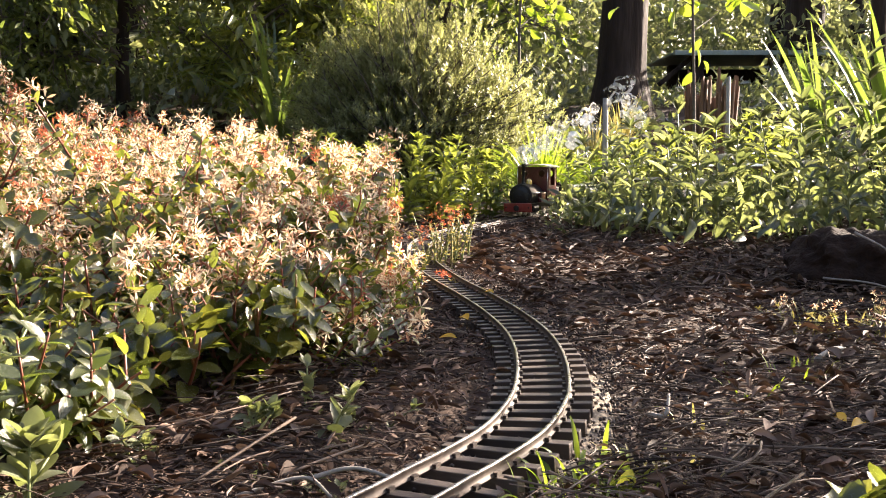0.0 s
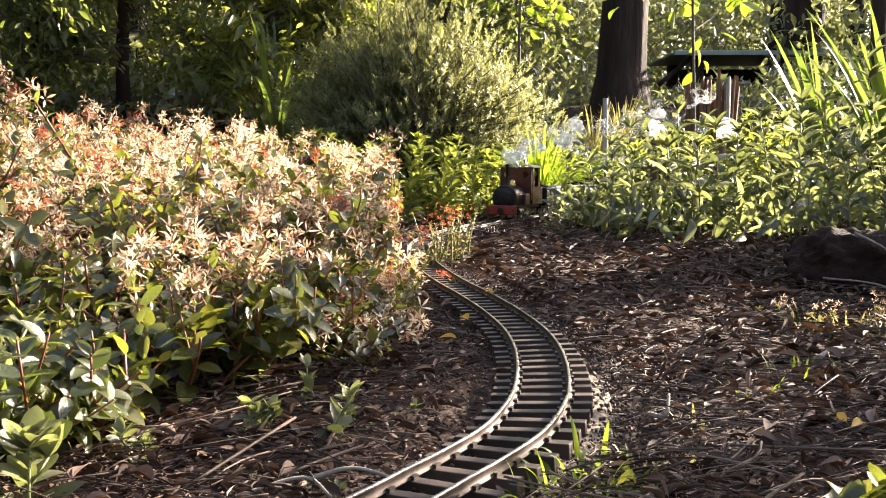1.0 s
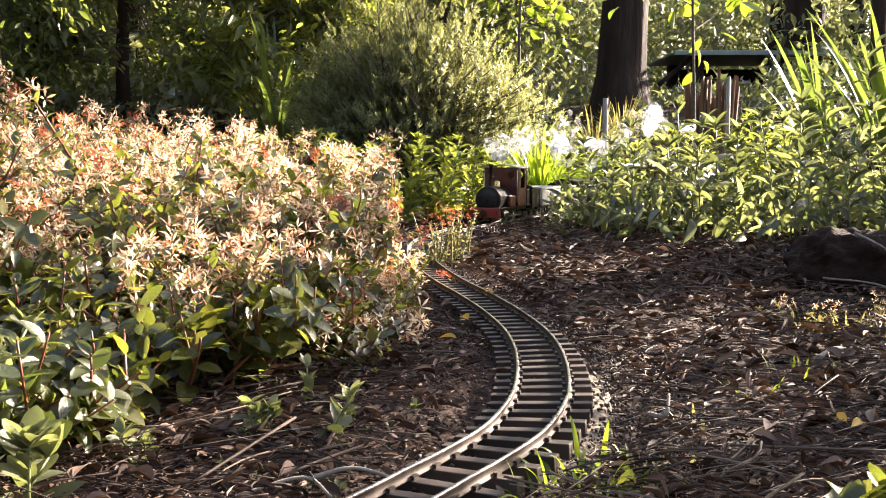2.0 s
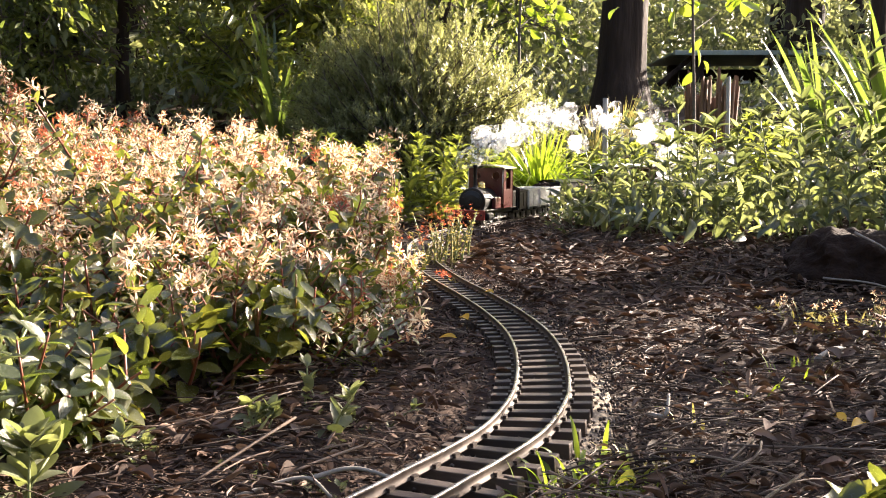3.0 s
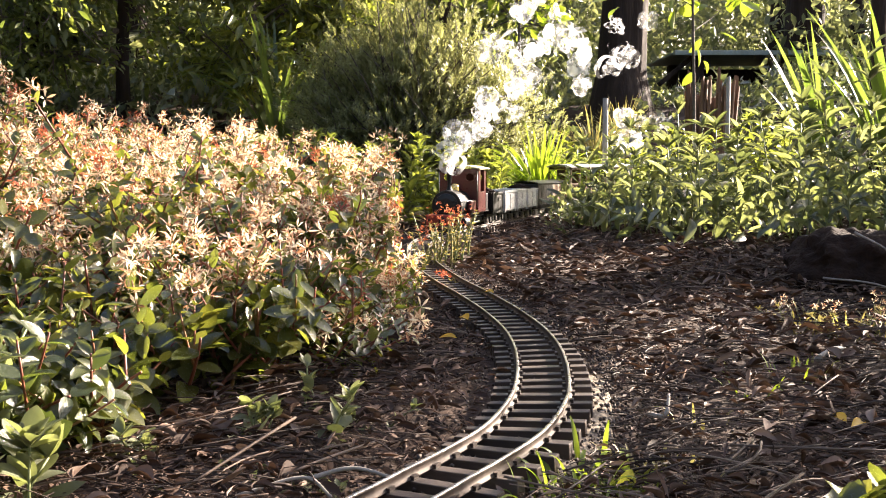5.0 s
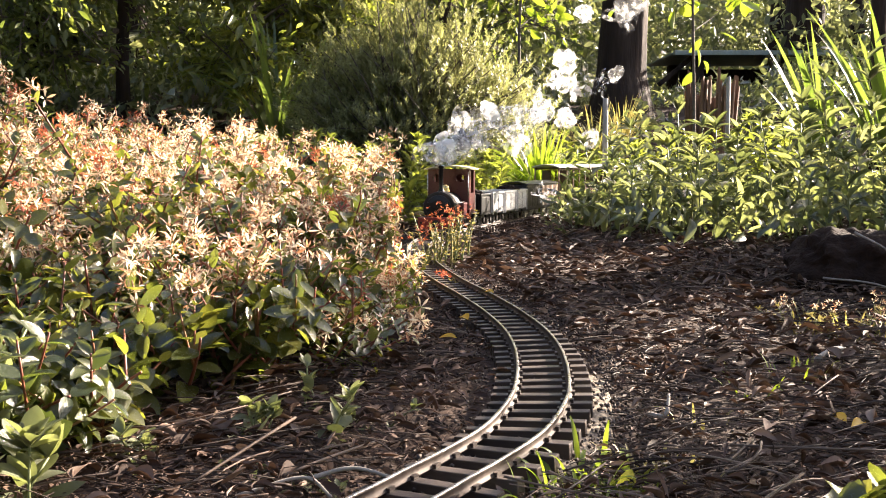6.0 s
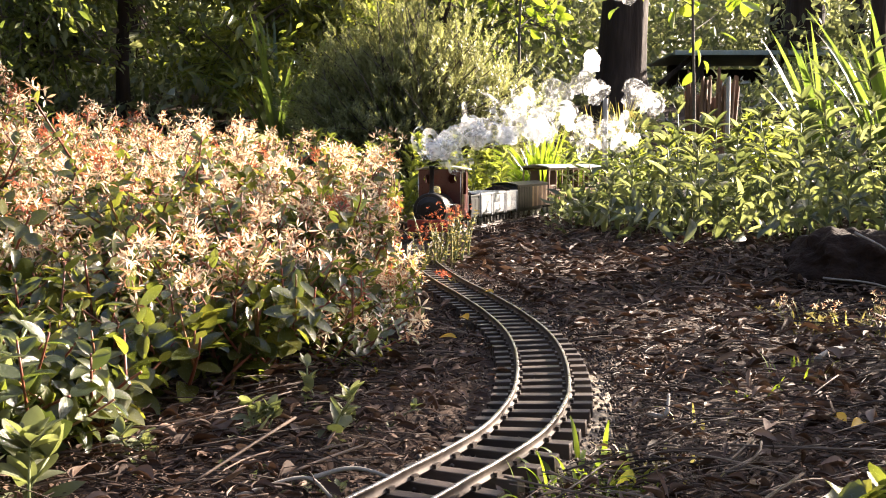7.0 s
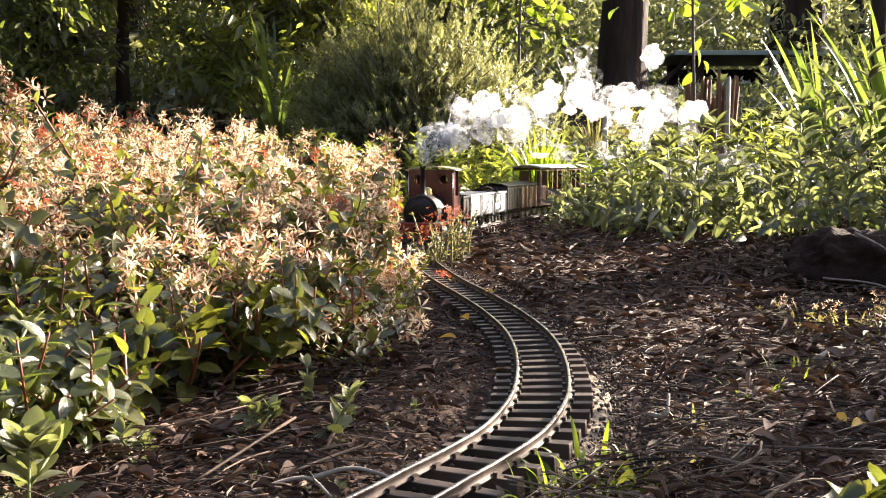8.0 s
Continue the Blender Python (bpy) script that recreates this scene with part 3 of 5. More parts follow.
        link_mesh("grab_rail", array_mesh("grab_rail", v, np.concatenate([np.array(q) for q in f]), [len(q) for q in f]), STEEL, loco, "steel grab rail")
    arched_roof(-0.098, 0.010, 0.067, 0.1705, 0.009, 0.003, ROOF_CREAM, loco, "olive cream arched cab roof")
    bm = box(-0.143, -0.0885, -0.050, 0.050, 0.047, 0.098, 0.003)
    bunker = part("bunker", bm, BLACK_PAINT, loco, "black coal bunker")
    bm = bmesh.new()
    rr = random.Random(5)
    for k in range(40):
        r = bmesh.ops.create_icosphere(bm, subdivisions=1, radius=rr.uniform(0.006, 0.010))["verts"]
        for v in r:
            v.co *= rr.uniform(0.75, 1.15)
        bmesh.ops.translate(bm, vec=(rr.uniform(-0.135, -0.097), rr.uniform(-0.041, 0.041), 0.100 + rr.uniform(0, 0.006)), verts=r)
    part("coal", bm, ROCK, bunker, "heap of black coal")
    for x in (0.075, 0.020, -0.050):
        for y in (-0.0215, 0.0215):
            wheel(loco, x, y, 0.0165, "steel driving wheel")
    coupling(loco, -0.146, -1)
    return loco


def build_wagon(L, top, paint, label, tiers, load):
    """A short open wagon with raised panels; front towards +x, origin at its middle on the rail heads."""
    w = empty("open_wagon", label=label, category="wagon", group="wagons behind the locomotive")
    H = 0.047
    bm = box(-L, L, -0.030, 0.030, 0.022, 0.032, 0.002)
    part("underframe", bm, BLACK_PAINT, w, "black underframe")
    part("floor", box(-L, L, -H, H, 0.0325, 0.0365, 0.001), BLACK_PAINT, w)
    for y in (-1, 1):
        bm = box(-L, L, y * H - 0.0015, y * H + 0.0015, 0.0367, top, 0.0006)
        bm_box(bm, -L - 0.002, L + 0.002, y * (H + 0.003) - 0.0022, y * (H + 0.003) + 0.0022, top - 0.004, top + 0.0015, 0.0008)
        side = part("side", bm, paint, w, "riveted side sheet")
        for x in (-0.93, 0.93):
            part("rib", box(x * L - 0.002, x * L + 0.002, y * (H + 0.003) - 0.0017, y * (H + 0.003) + 0.0017, 0.030, top - 0.0045, 0.0006), paint, side)
        for x in (-0.42, 0.42):
            for z0, z1 in tiers:
                part("raised_panel", box(x * L - 0.36 * L, x * L + 0.36 * L, y * (H + 0.0026) - 0.001, y * (H + 0.0026) + 0.001, z0, z1, 0.0006), paint, side)
    for x in (-1, 1):
        part("end", box(x * L - 0.0016, x * L + 0.0016, -H + 0.002, H - 0.002, 0.0367, top + 0.002, 0.0006), paint, w, "end sheet")
        for y in (-0.0215, 0.0215):
            wheel(w, x * L * 0.56, y, 0.0125)
        for y0, y1 in ((-0.036, -0.0305), (0.0305, 0.036)):
            part("axle_box", box(x * L * 0.56 - 0.006, x * L * 0.56 + 0.006, y0, y1, 0.008, 0.022, 0.001), BLACK_PAINT, w)
        coupling(w, x * L, x)
    if load:
        bm = bmesh.new()
        rr = random.Random(9)
        bm_box(bm, -L + 0.004, L - 0.004, -H + 0.004, H - 0.004, 0.037, top - 0.01)
        for k in range(70):
            r = bmesh.ops.create_icosphere(bm, subdivisions=1, radius=rr.uniform(0.006, 0.011))["verts"]
            for v in r:
                v.co *= rr.uniform(0.75, 1.15)
            a, b = rr.uniform(-1, 1), rr.uniform(-1, 1)
            bmesh.ops.translate(bm, vec=(a * L * 0.8, b * 0.034, top - 0.008 + 0.018 * (1 - a * a) * (1 - b * b)), verts=r)
        part("coal_load", bm, ROCK, w, "heaped dark load")
    return w


def build_van():
    w = empty("goods_van", label="long dark model van with tan planked sides", category="wagon", group="wagons behind the locomotive")
    L = 0.155
    part("underframe", box(-L, L, -0.030, 0.030, 0.022, 0.034, 0.002), BLACK_PAINT, w)
    part("body", box(-L + 0.003, L - 0.003, -0.046, 0.046, 0.0345, 0.112, 0.002), BLACK_PAINT, w, "black boarded body")
    for y in (-1, 1):
        for k in range(19):
            x = -L + 0.011 + k * 0.016
            part("plank", box(x - 0.0070, x + 0.0070, y * 0.0468 - 0.001, y * 0.0468 + 0.001, 0.037, 0.106, 0.0004), BLACK_PAINT if k > 9 else COACH_TAN if k % 3 == 0 else COACH_BROWN, w)
    for x in (-1, 1):
        for k in range(6):
            y = -0.038 + k * 0.0152
            part("end_plank", box(x * (L - 0.0022) - 0.001, x * (L - 0.0022) + 0.001, y - 0.0070, y + 0.0070, 0.037, 0.109, 0.0004), BLACK_PAINT, w)
        for q in (0.72, 0.42):
            for y in (-0.0215, 0.0215):
                wheel(w, x * q * L, y, 0.0125)
        coupling(w, x * L, x)
    arched_roof(-L - 0.003, L + 0.003, 0.051, 0.112, 0.009, 0.002, BLACK_PAINT, w, "black curved roof")
    return w


def build_coach():
    w = empty("passenger_coach", label="brown and tan model passenger coach with open end balconies", category="coach")
    L, H = 0.21, 0.054
    part("underframe", box(-L, L, -0.034, 0.034, 0.024, 0.034, 0.002), BLACK_PAINT, w, "black underframe")
    part("floor", box(-L, L, -H, H, 0.0345, 0.040, 0.001), COACH_TAN, w, "tan floor edge")
    B = L - 0.055
    for y in (-1, 1):
        side = part("side", box(-B, B, y * H - 0.002, y * H + 0.002, 0.0405, 0.088, 0.0006), COACH_BROWN, w, "brown lower side")
        k = 0
        x = -B + 0.006
        while x < B:
            part("batten", box(x - 0.003, x + 0.003, y * (H + 0.003) - 0.001, y * (H + 0.003) + 0.001, 0.042, 0.087, 0.0004), COACH_TAN, side)
            x += 0.0135
        for i in range(8):
            x = -B + 0.003 + (2 * B - 0.006) * i / 7
            part("window_post", box(x - 0.004, x + 0.004, y * H - 0.0018, y * H + 0.0018, 0.0885, 0.158, 0.0006), COACH_BROWN, w, "brown window post")
        part("cantrail", box(-L, L, y * H - 0.002, y * H + 0.002, 0.1585, 0.168, 0.0006), COACH_BROWN, w, "brown eaves rail")
    for x in (-1, 1):
        bm = box(x * B - 0.0018, x * B + 0.0018, -H + 0.0025, -0.016, 0.0405, 0.158, 0.0006)
        bm_box(bm, x * B - 0.0018, x * B + 0.0018, 0.016, H - 0.0025, 0.0405, 0.158, 0.0006)
        part("end_wall", bm, COACH_BROWN, w, "brown end wall with open doorway")
        xe = x * (L - 0.003)
        for y in (-1, 1):
            part("corner_post", box(xe - 0.0025, xe + 0.0025, y * H - 0.0025, y * H + 0.0025, 0.0405, 0.158, 0.0005), COACH_TAN, w)
        rail = part("balcony_rail", box(xe - 0.002, xe + 0.002, -H + 0.003, H - 0.003, 0.101, 0.106, 0.0005), COACH_TAN, w, "tan balcony rail")
        for k in range(11):
            y = -H + 0.009 + k * (2 * H - 0.018) / 10
            part("baluster", box(xe - 0.0014, xe + 0.0014, y - 0.0016, y + 0.0016, 0.0405, 0.1008), COACH_TAN, rail)
        for y in (-1, 1):
            sr = part("balcony_rail", box(min(x * B, xe) + 0.004, max(x * B, xe) - 0.004, y * H - 0.002, y * H + 0.002, 0.101, 0.106, 0.0005), COACH_TAN, w, "tan balcony rail")
            for k in range(5):
                bx = x * (B + 0.009 + k * 0.0088)
                part("baluster", box(bx - 0.0016, bx + 0.0016, y * H - 0.0014, y * H + 0.0014, 0.0405, 0.1008), COACH_TAN, sr)
        for y in (-0.0215, 0.0215):
            wheel(w, x * 0.15, y, 0.0125)
            wheel(w, x * 0.10, y, 0.0125)
        coupling(w, x * L, x)
    arched_roof(-L - 0.008, L + 0.008, 0.062, 0.168, 0.010, 0.003, ROOF_GREY, w, "pale grey arched roof")
    return w


build_ground()
build_track()
LOCO = build_loco()
PALE = "short pale grey model wagon with raised side panels"
WAGONS = [(build_wagon(0.044, 0.096, BLACK_PAINT, "short black model coal wagon with a heaped load", [(0.042, 0.086)], True), 0.213, 0.03),
          (build_wagon(0.051, 0.098, WAGON_GREY, PALE, [(0.041, 0.088)], False), 0.325, 0.035),
          (build_wagon(0.051, 0.098, WAGON_GREY, PALE, [(0.041, 0.062), (0.069, 0.090)], False), 0.438, 0.035),
          (build_wagon(0.051, 0.098, WAGON_GREY, PALE, [(0.041, 0.062), (0.069, 0.090)], True), 0.551, 0.035),
          (build_van(), 0.773, 0.10), (build_coach(), 1.165, 0.125)]


# ---------------------------------------------------------------- the flowering shrub beside the line
LEAVES = [leaf_shape(0.56, 0.16, 0.10, 7, 0.4), leaf_shape(0.5, 0.25, 0.22, 7, 0.4, twist=0.3), leaf_shape(0.62, 0.10, -0.06, 7, 0.4, twist=-0.25)]
LANCE = [leaf_shape(0.33, 0.4, 0.25, 6, 0.6), leaf_shape(0.29, 0.45, 0.1, 6, 0.6, twist=0.4), leaf_shape(0.35, 0.35, 0.36, 6, 0.6, twist=-0.3)]
SMALL = [leaf_shape(0.5, 0.2, 0.1, 3), leaf_shape(0.4, 0.1, 0.3, 3, twist=0.4)]


def curve_points(a, way, length, bend, n=8):
    """A stem from a that sets out along way and bends by the vector bend."""
    u = np.linspace(0, 1, n)[:, None]
    return np.asarray(a) + np.asarray(way) * length * u + np.asarray(bend) * (u ** 2)


def leaf_pairs(pts, r, gap, length, first=0.15, spreading=0.75, tilt=0.35):
    """Opposite pairs of leaves along a stem: positions, ways, ups, sizes."""
    seg = np.r_[0, np.cumsum(np.linalg.norm(np.diff(pts, axis=0), axis=1))]
    out = []
    turn = r.uniform(0, 6.28)
    s = seg[-1] * first
    while s < seg[-1]:
        p = np.array([np.interp(s, seg, pts[:, k]) for k in range(3)])
        q = np.array([np.interp(min(s + 0.01, seg[-1]), seg, pts[:, k]) for k in range(3)])
        o = np.array([np.interp(max(s - 0.01, 0), seg, pts[:, k]) for k in range(3)])
        d = unit(q - o)
        a = unit(np.cross(d, (0.2, 0.3, 0.93)))
        b = np.cross(d, a)
        size = length * r.uniform(0.7, 1.25) * (1.0 - 0.45 * (s / seg[-1]) ** 3)
        for side in (0, math.pi):
            t = turn + side + r.normal(0, 0.25)
            w = (math.cos(t) * a + math.sin(t) * b) * spreading + d * tilt + np.array((0, 0, r.normal(0, 0.15)))
            up = d + np.array((0, 0, 0.5)) + r.normal(0, 0.25, 3)
            out.append((p, w, up, size * r.uniform(0.85, 1.1)))
        turn += math.pi / 2 + r.normal(0, 0.2)
        s += gap * r.uniform(0.75, 1.3)
    return out


def floret(r):
    """A starry cup of narrow sepals."""
    v, f = [], []
    for k in range(5):
        a = k * 1.257 + r.normal(0, 0.15)
        e = r.uniform(0.3, 0.9)
        c = np.array((math.cos(a) * math.cos(e), math.sin(a) * math.cos(e), math.sin(e)))
        s = np.array((-math.sin(a), math.cos(a), 0)) * 0.105
        b = len(v)
        v += [tuple(c * 0.08), tuple(c * 0.55 + s), tuple(c * 1.0 + np.array((0, 0, -0.08))), tuple(c * 0.55 - s)]
        f += [(b, b + 1, b + 2), (b, b + 2, b + 3)]
    return np.array(v), f


def rand_up(n, r, flat=0.0):
    d = unit(r.normal(0, 1, (n, 3)) + np.array((0, 0, flat)))
    return d


def flowering_shrub():
    r = np.random.default_rng(11)
    shrub = empty("flowering_shrub", pose(0, 0, 0), label="dense green shrub covered in faded pink and cream flower heads", category="shrub")
    hx, hz = [-1.4, -0.76, -0.52, -0.36, -0.217, -0.14, -0.09, -0.05], [0.40, 0.32, 0.28, 0.27, 0.24, 0.21, 0.16, 0.11]
    ey, ex = [0.6, 0.75, 0.9, 1.1, 1.3, 1.6, 1.9, 2.15], [-0.28, -0.20, -0.14, -0.115, -0.10, -0.115, -0.175, -0.23]
    lines, near, far, heads, tops = [], [], [], [], []
    for i in range(900):
        y = 0.60 + 1.55 * r.random() ** 1.15
        edge = np.interp(y, ey, ex)
        x = edge - 0.02 - (0.5 + 0.55 * y) * r.random() ** 1.25
        if x < -0.62 * y - 0.15:
            continue
        h = np.interp(x, hx, hz) * np.clip(0.25 + 0.85 * (y - 0.62) / 0.75, 0.25, 1.0) * r.uniform(0.55, 1.02) * (1.0 if r.random() > 0.05 else 1.2)
        lean = np.array((r.normal(0.15, 0.32), r.normal(-0.3, 0.35), 1.0))
        if edge - x < 0.15:
            lean[0] += r.uniform(0.0, 0.3)
        lean[2] = 1.0
        base = np.array((x, y, ground_z(x, y) - 0.01))
        L = max(h, 0.05)
        pts = curve_points(base, lean, L, (r.normal(0.02, 0.03), r.normal(-0.02, 0.03), -0.15 * L * np.hypot(lean[0], lean[1])))
        if y > 0.9:
            pts[:, 0] = np.minimum(pts[:, 0], -np.interp(pts[:, 1], [1.0, 1.2, 1.55, 1.78], [0.10, 0.068, 0.052, 0.088]) * pts[:, 1] - 0.004)
        lines.append((pts, np.linspace(0.0024, 0.0011, len(pts))))
        big = 0.033 if y < 1.05 else 0.030 if y < 1.35 else 0.025
        for p, w, up, sz in leaf_pairs(pts, r, 0.021 if y < 1.2 else 0.026, big, 0.12):
            (near if (p[1] < 0.95 and p[2] < 0.2) else far).append((p, w, up, sz))
        # side shoots carry more leaves and the flower heads
        for k in range(r.integers(1, 4)):
            j = r.integers(3, len(pts) - 1)
            way = unit(np.array((r.normal(0, 0.6), r.normal(-0.2, 0.6), r.uniform(0.2, 1.0))))
            ln = r.uniform(0.03, 0.075)
            sp = curve_points(pts[j], way, ln, (0, 0, 0.01), 4)
            if y > 0.9:
                sp[:, 0] = np.minimum(sp[:, 0], -np.interp(sp[:, 1], [1.0, 1.2, 1.55, 1.78], [0.094, 0.062, 0.046, 0.084]) * sp[:, 1])
            lines.append((sp, np.linspace(0.0013, 0.0008, 4)))
            for q in leaf_pairs(sp, r, 0.014, big * 0.8, 0.2):
                (near if (q[0][1] < 0.95 and q[0][2] < 0.2) else far).append(q)
            if sp[-1][2] > 0.10 and y > 0.80 and r.random() < 0.44:
                heads.append(sp[-1])
        if pts[-1][2] > 0.09 and y > 0.80 and r.random() < 0.6:
            heads.append(pts[-1])
    # low sprawling shoots along the edge towards the line
    for i in range(150):
        y = r.uniform(0.85, 1.62)
        x = np.interp(y, [0.85, 1.3, 1.62], [-0.085, -0.075, -0.115]) - 0.10 * r.random()
        base = np.array((x, y, -0.005))
        L = r.uniform(0.04, 0.10)
        pts = curve_points(base, (r.uniform(0.2, 0.9), r.normal(-0.1, 0.4), r.uniform(0.5, 1.0)), L, (0.0, 0.0, -0.2 * L), 6)
        pts[:, 0] = np.minimum(pts[:, 0], np.interp(pts[:, 1], [0.85, 1.3, 1.5, 1.7], [-0.02, -0.032, -0.065, -0.10]))
        lines.append((pts, np.linspace(0.0016, 0.0009, 6)))
        far += leaf_pairs(pts, r, 0.013, 0.020, 0.15)
        if r.random() < 0.35:
            heads.append(pts[-1])
    tagged(link_mesh("stemwork", tubes("stemwork", lines, 5), STEM_RED, shrub, "reddish green branching stems"), kind="stuff")
    P = [np.array([q[k] for q in far]) for k in range(4)]
    ob = link_mesh("foliage", spread("foliage", LEAVES, aim(*P)), SHRUB_LEAF, shrub, "small oval green leaves")
    tagged(ob, kind="stuff")
    meshes = []
    for v, f in LEAVES:
        me = array_mesh("leaf", v, np.concatenate([np.array(q) for q in f]), [len(q) for q in f])
        me.materials.append(SHRUB_PIECE)
        meshes.append(me)
    near.sort(key=lambda q: q[0][1])
    rest = near[300:]
    for k, (p, w, up, sz) in enumerate(near[:300]):
        ob = new("leaf", meshes[k % 3])
        ob.parent = shrub
        ob.matrix_basis = Matrix(aim([p], [w], [up], [sz])[0].tolist())
    if rest:
        P = [np.array([q[k] for q in rest]) for k in range(4)]
        tagged(link_mesh("foliage", spread("foliage", LEAVES, aim(*P)), SHRUB_LEAF, shrub), kind="stuff")
    # flower heads
    shapes = [floret(r) for k in range(6)]
    pos, red = [], []
    for h in heads:
        n = r.integers(10, 22)
        pts = h + rand_up(n, r, 0.5) * r.uniform(0.006, 0.024, (n, 1))
        (red if r.random() < 0.08 else pos).append(pts)
    for pack, mat, label in ((pos, FLOWER, "faded pink and cream starry sepals"), (red, FLOWER_RED, "orange red starry sepals")):
        c = np.concatenate(pack)
        up = rand_up(len(c), r, 0.8)
        m = aim(c, np.cross(up, r.normal(0, 1, (len(c), 3))), up, r.uniform(0.004, 0.015, len(c)))
        tagged(link_mesh("blossom", spread("blossom", shapes, m, False), mat, shrub, label), kind="stuff")


def herb(r, height, leaf, gap, name="leafy_perennial", label="", lean=(0.0, 0.0), stems=1, mat=None, first=0.12, shapes=None, cat="plant"):
    """An upright plant with opposite narrow leaves."""
    h = empty(name, label=label, category=cat)
    q = []
    for k in range(stems):
        a = r.uniform(0, 6.28)
        base = np.array((math.cos(a), math.sin(a), 0)) * (0.0 if stems == 1 else r.uniform(0.25, 0.9) * min(0.075, height * 0.28))
        hh = height * r.uniform(0.7, 1.05) if k else height
        way = np.array((lean[0] + r.normal(0, 0.12) + base[0] * 4, lean[1] + r.normal(0, 0.12) + base[1] * 4, 1.0))
        pts = curve_points(base - np.array((0, 0, 0.015)), way, hh, (r.normal(0, 0.015), r.normal(0, 0.015), 0))
        v, f = tube_arrays(pts, np.linspace(0.0028, 0.0012, len(pts)) * min(1.0, height / 0.15 + 0.25), 5)
        link_mesh("stem", array_mesh("stem", v, np.concatenate([np.array(w) for w in f]), [len(w) for w in f]), STEM_GREEN, h)
        q += leaf_pairs(pts, r, gap, leaf, first, 0.75, 0.62)
        for j in range(8):
            t = r.uniform(0, 6.28)
            q.append((pts[-1], np.array((math.cos(t) * 0.6, math.sin(t) * 0.6, r.uniform(0.3, 1.2))), np.array((0, 0, 1.0)), leaf * r.uniform(0.4, 0.75)))
    P = [np.array([z[k] for z in q]) for k in range(4)]
    tagged(link_mesh("foliage", spread("foliage", shapes or LANCE, aim(*P)), mat or HERB_LEAF, h), kind="stuff")
    return h


def place(ob, x, y, turn=0.0, size=1.0, dz=0.0):
    ob.matrix_basis = pose(x, y, float(ground_z(x, y)) + dz, 0, 0, turn) @ Matrix.Diagonal((size, size, size, 1))


def herb_beds():
    r = np.random.default_rng(21)
    lab = "upright leafy green perennial with narrow pale-edged leaves"
    protos = [herb(r, 0.31, 0.074, 0.036, label=lab, stems=3, first=0.36), herb(r, 0.25, 0.070, 0.034, label=lab, stems=3, first=0.34), herb(r, 0.19, 0.064, 0.030, label=lab, stems=3, first=0.4),
              herb(r, 0.28, 0.070, 0.035, label=lab, stems=3, first=0.36)]
    spots = [(0.43, 2.74, 0), (0.53, 2.86, 0), (0.63, 2.92, 3), (0.475, 2.60, 2), (0.33, 2.60, 2), (0.60, 2.66, 2), (0.52, 2.50, 1), (0.70, 2.42, 0)]
    for gx, gy in [(0.78, 2.62), (0.66, 2.30), (0.86, 2.25), (1.02, 2.35), (0.95, 2.62), (0.80, 2.95), (1.1, 2.75), (1.25, 2.5), (1.2, 2.15),
                   (1.38, 2.3), (1.4, 2.75), (1.25, 3.0), (1.0, 3.1), (1.5, 3.05), (1.62, 2.6), (1.05, 2.0), (0.88, 2.02),
                   (1.22, 1.9), (1.35, 2.05), (0.62, 2.52), (1.7, 2.95), (0.9, 3.3), (1.3, 3.3), (1.6, 3.35), (0.75, 2.15), (0.6, 2.38), (1.1, 3.42), (1.75, 3.3)]:
        spots.append((gx + r.normal(0, 0.03), gy + r.normal(0, 0.03), int(r.integers(0, 4))))
    used = set()
    for x, y, k in spots:
        size = r.uniform(0.62, 1.2) * (0.85 if y < 2.3 else 1.0)
        if x < 0.42:
            size *= 0.6
        if x > 0.85 and y < 2.6:
            size *= 1.25
        if y > 2.6 and x > 1.0 and not 0.265 < x / y < 0.36:
            size *= 1.6
        if k not in used:
            used.add(k)
            place(protos[k], x, y, r.uniform(0, 360), size)
        else:
            ob = copy_thing(protos[k], pose(0, 0, 0))
            place(ob, x, y, r.uniform(0, 360), size)
    for p in protos:
        tagged(p, group="perennials beside the line")
    # bright bushy plants behind the bend
    lab = "bright yellow-green bushy plant with narrow upright leaves"
    pr = [herb(r, 0.29, 0.072, 0.03, "bushy_plant", lab, stems=6, mat=BUSHY_LEAF), herb(r, 0.25, 0.066, 0.03, "bushy_plant", lab, stems=5, mat=BUSHY_LEAF)]
    for i, (x, y, s) in enumerate([(-0.02, 2.92, 1.0), (0.07, 3.02, 0.95), (-0.13, 2.85, 0.95), (0.13, 3.15, 0.9), (-0.03, 3.1, 1.0), (-0.24, 2.75, 0.9),
                                   (-0.35, 2.65, 1.0), (-0.2, 3.05, 1.0), (0.62, 3.9, 1.0), (0.78, 4.0, 1.1), (0.95, 4.1, 1.0), (-0.5, 2.6, 1.0), (1.12, 4.0, 1.1), (1.3, 4.25, 1.1), (1.48, 4.3, 1.15), (1.2, 3.75, 1.0), (1.65, 4.4, 1.3)]):
        if i < 2:
            place(pr[i], x, y, 0, s)
            tagged(pr[i], group="bushy plants behind the line")
        else:
            ob = copy_thing(pr[i % 2], pose(0, 0, 0))
            place(ob, x, y, r.uniform(0, 360), s)


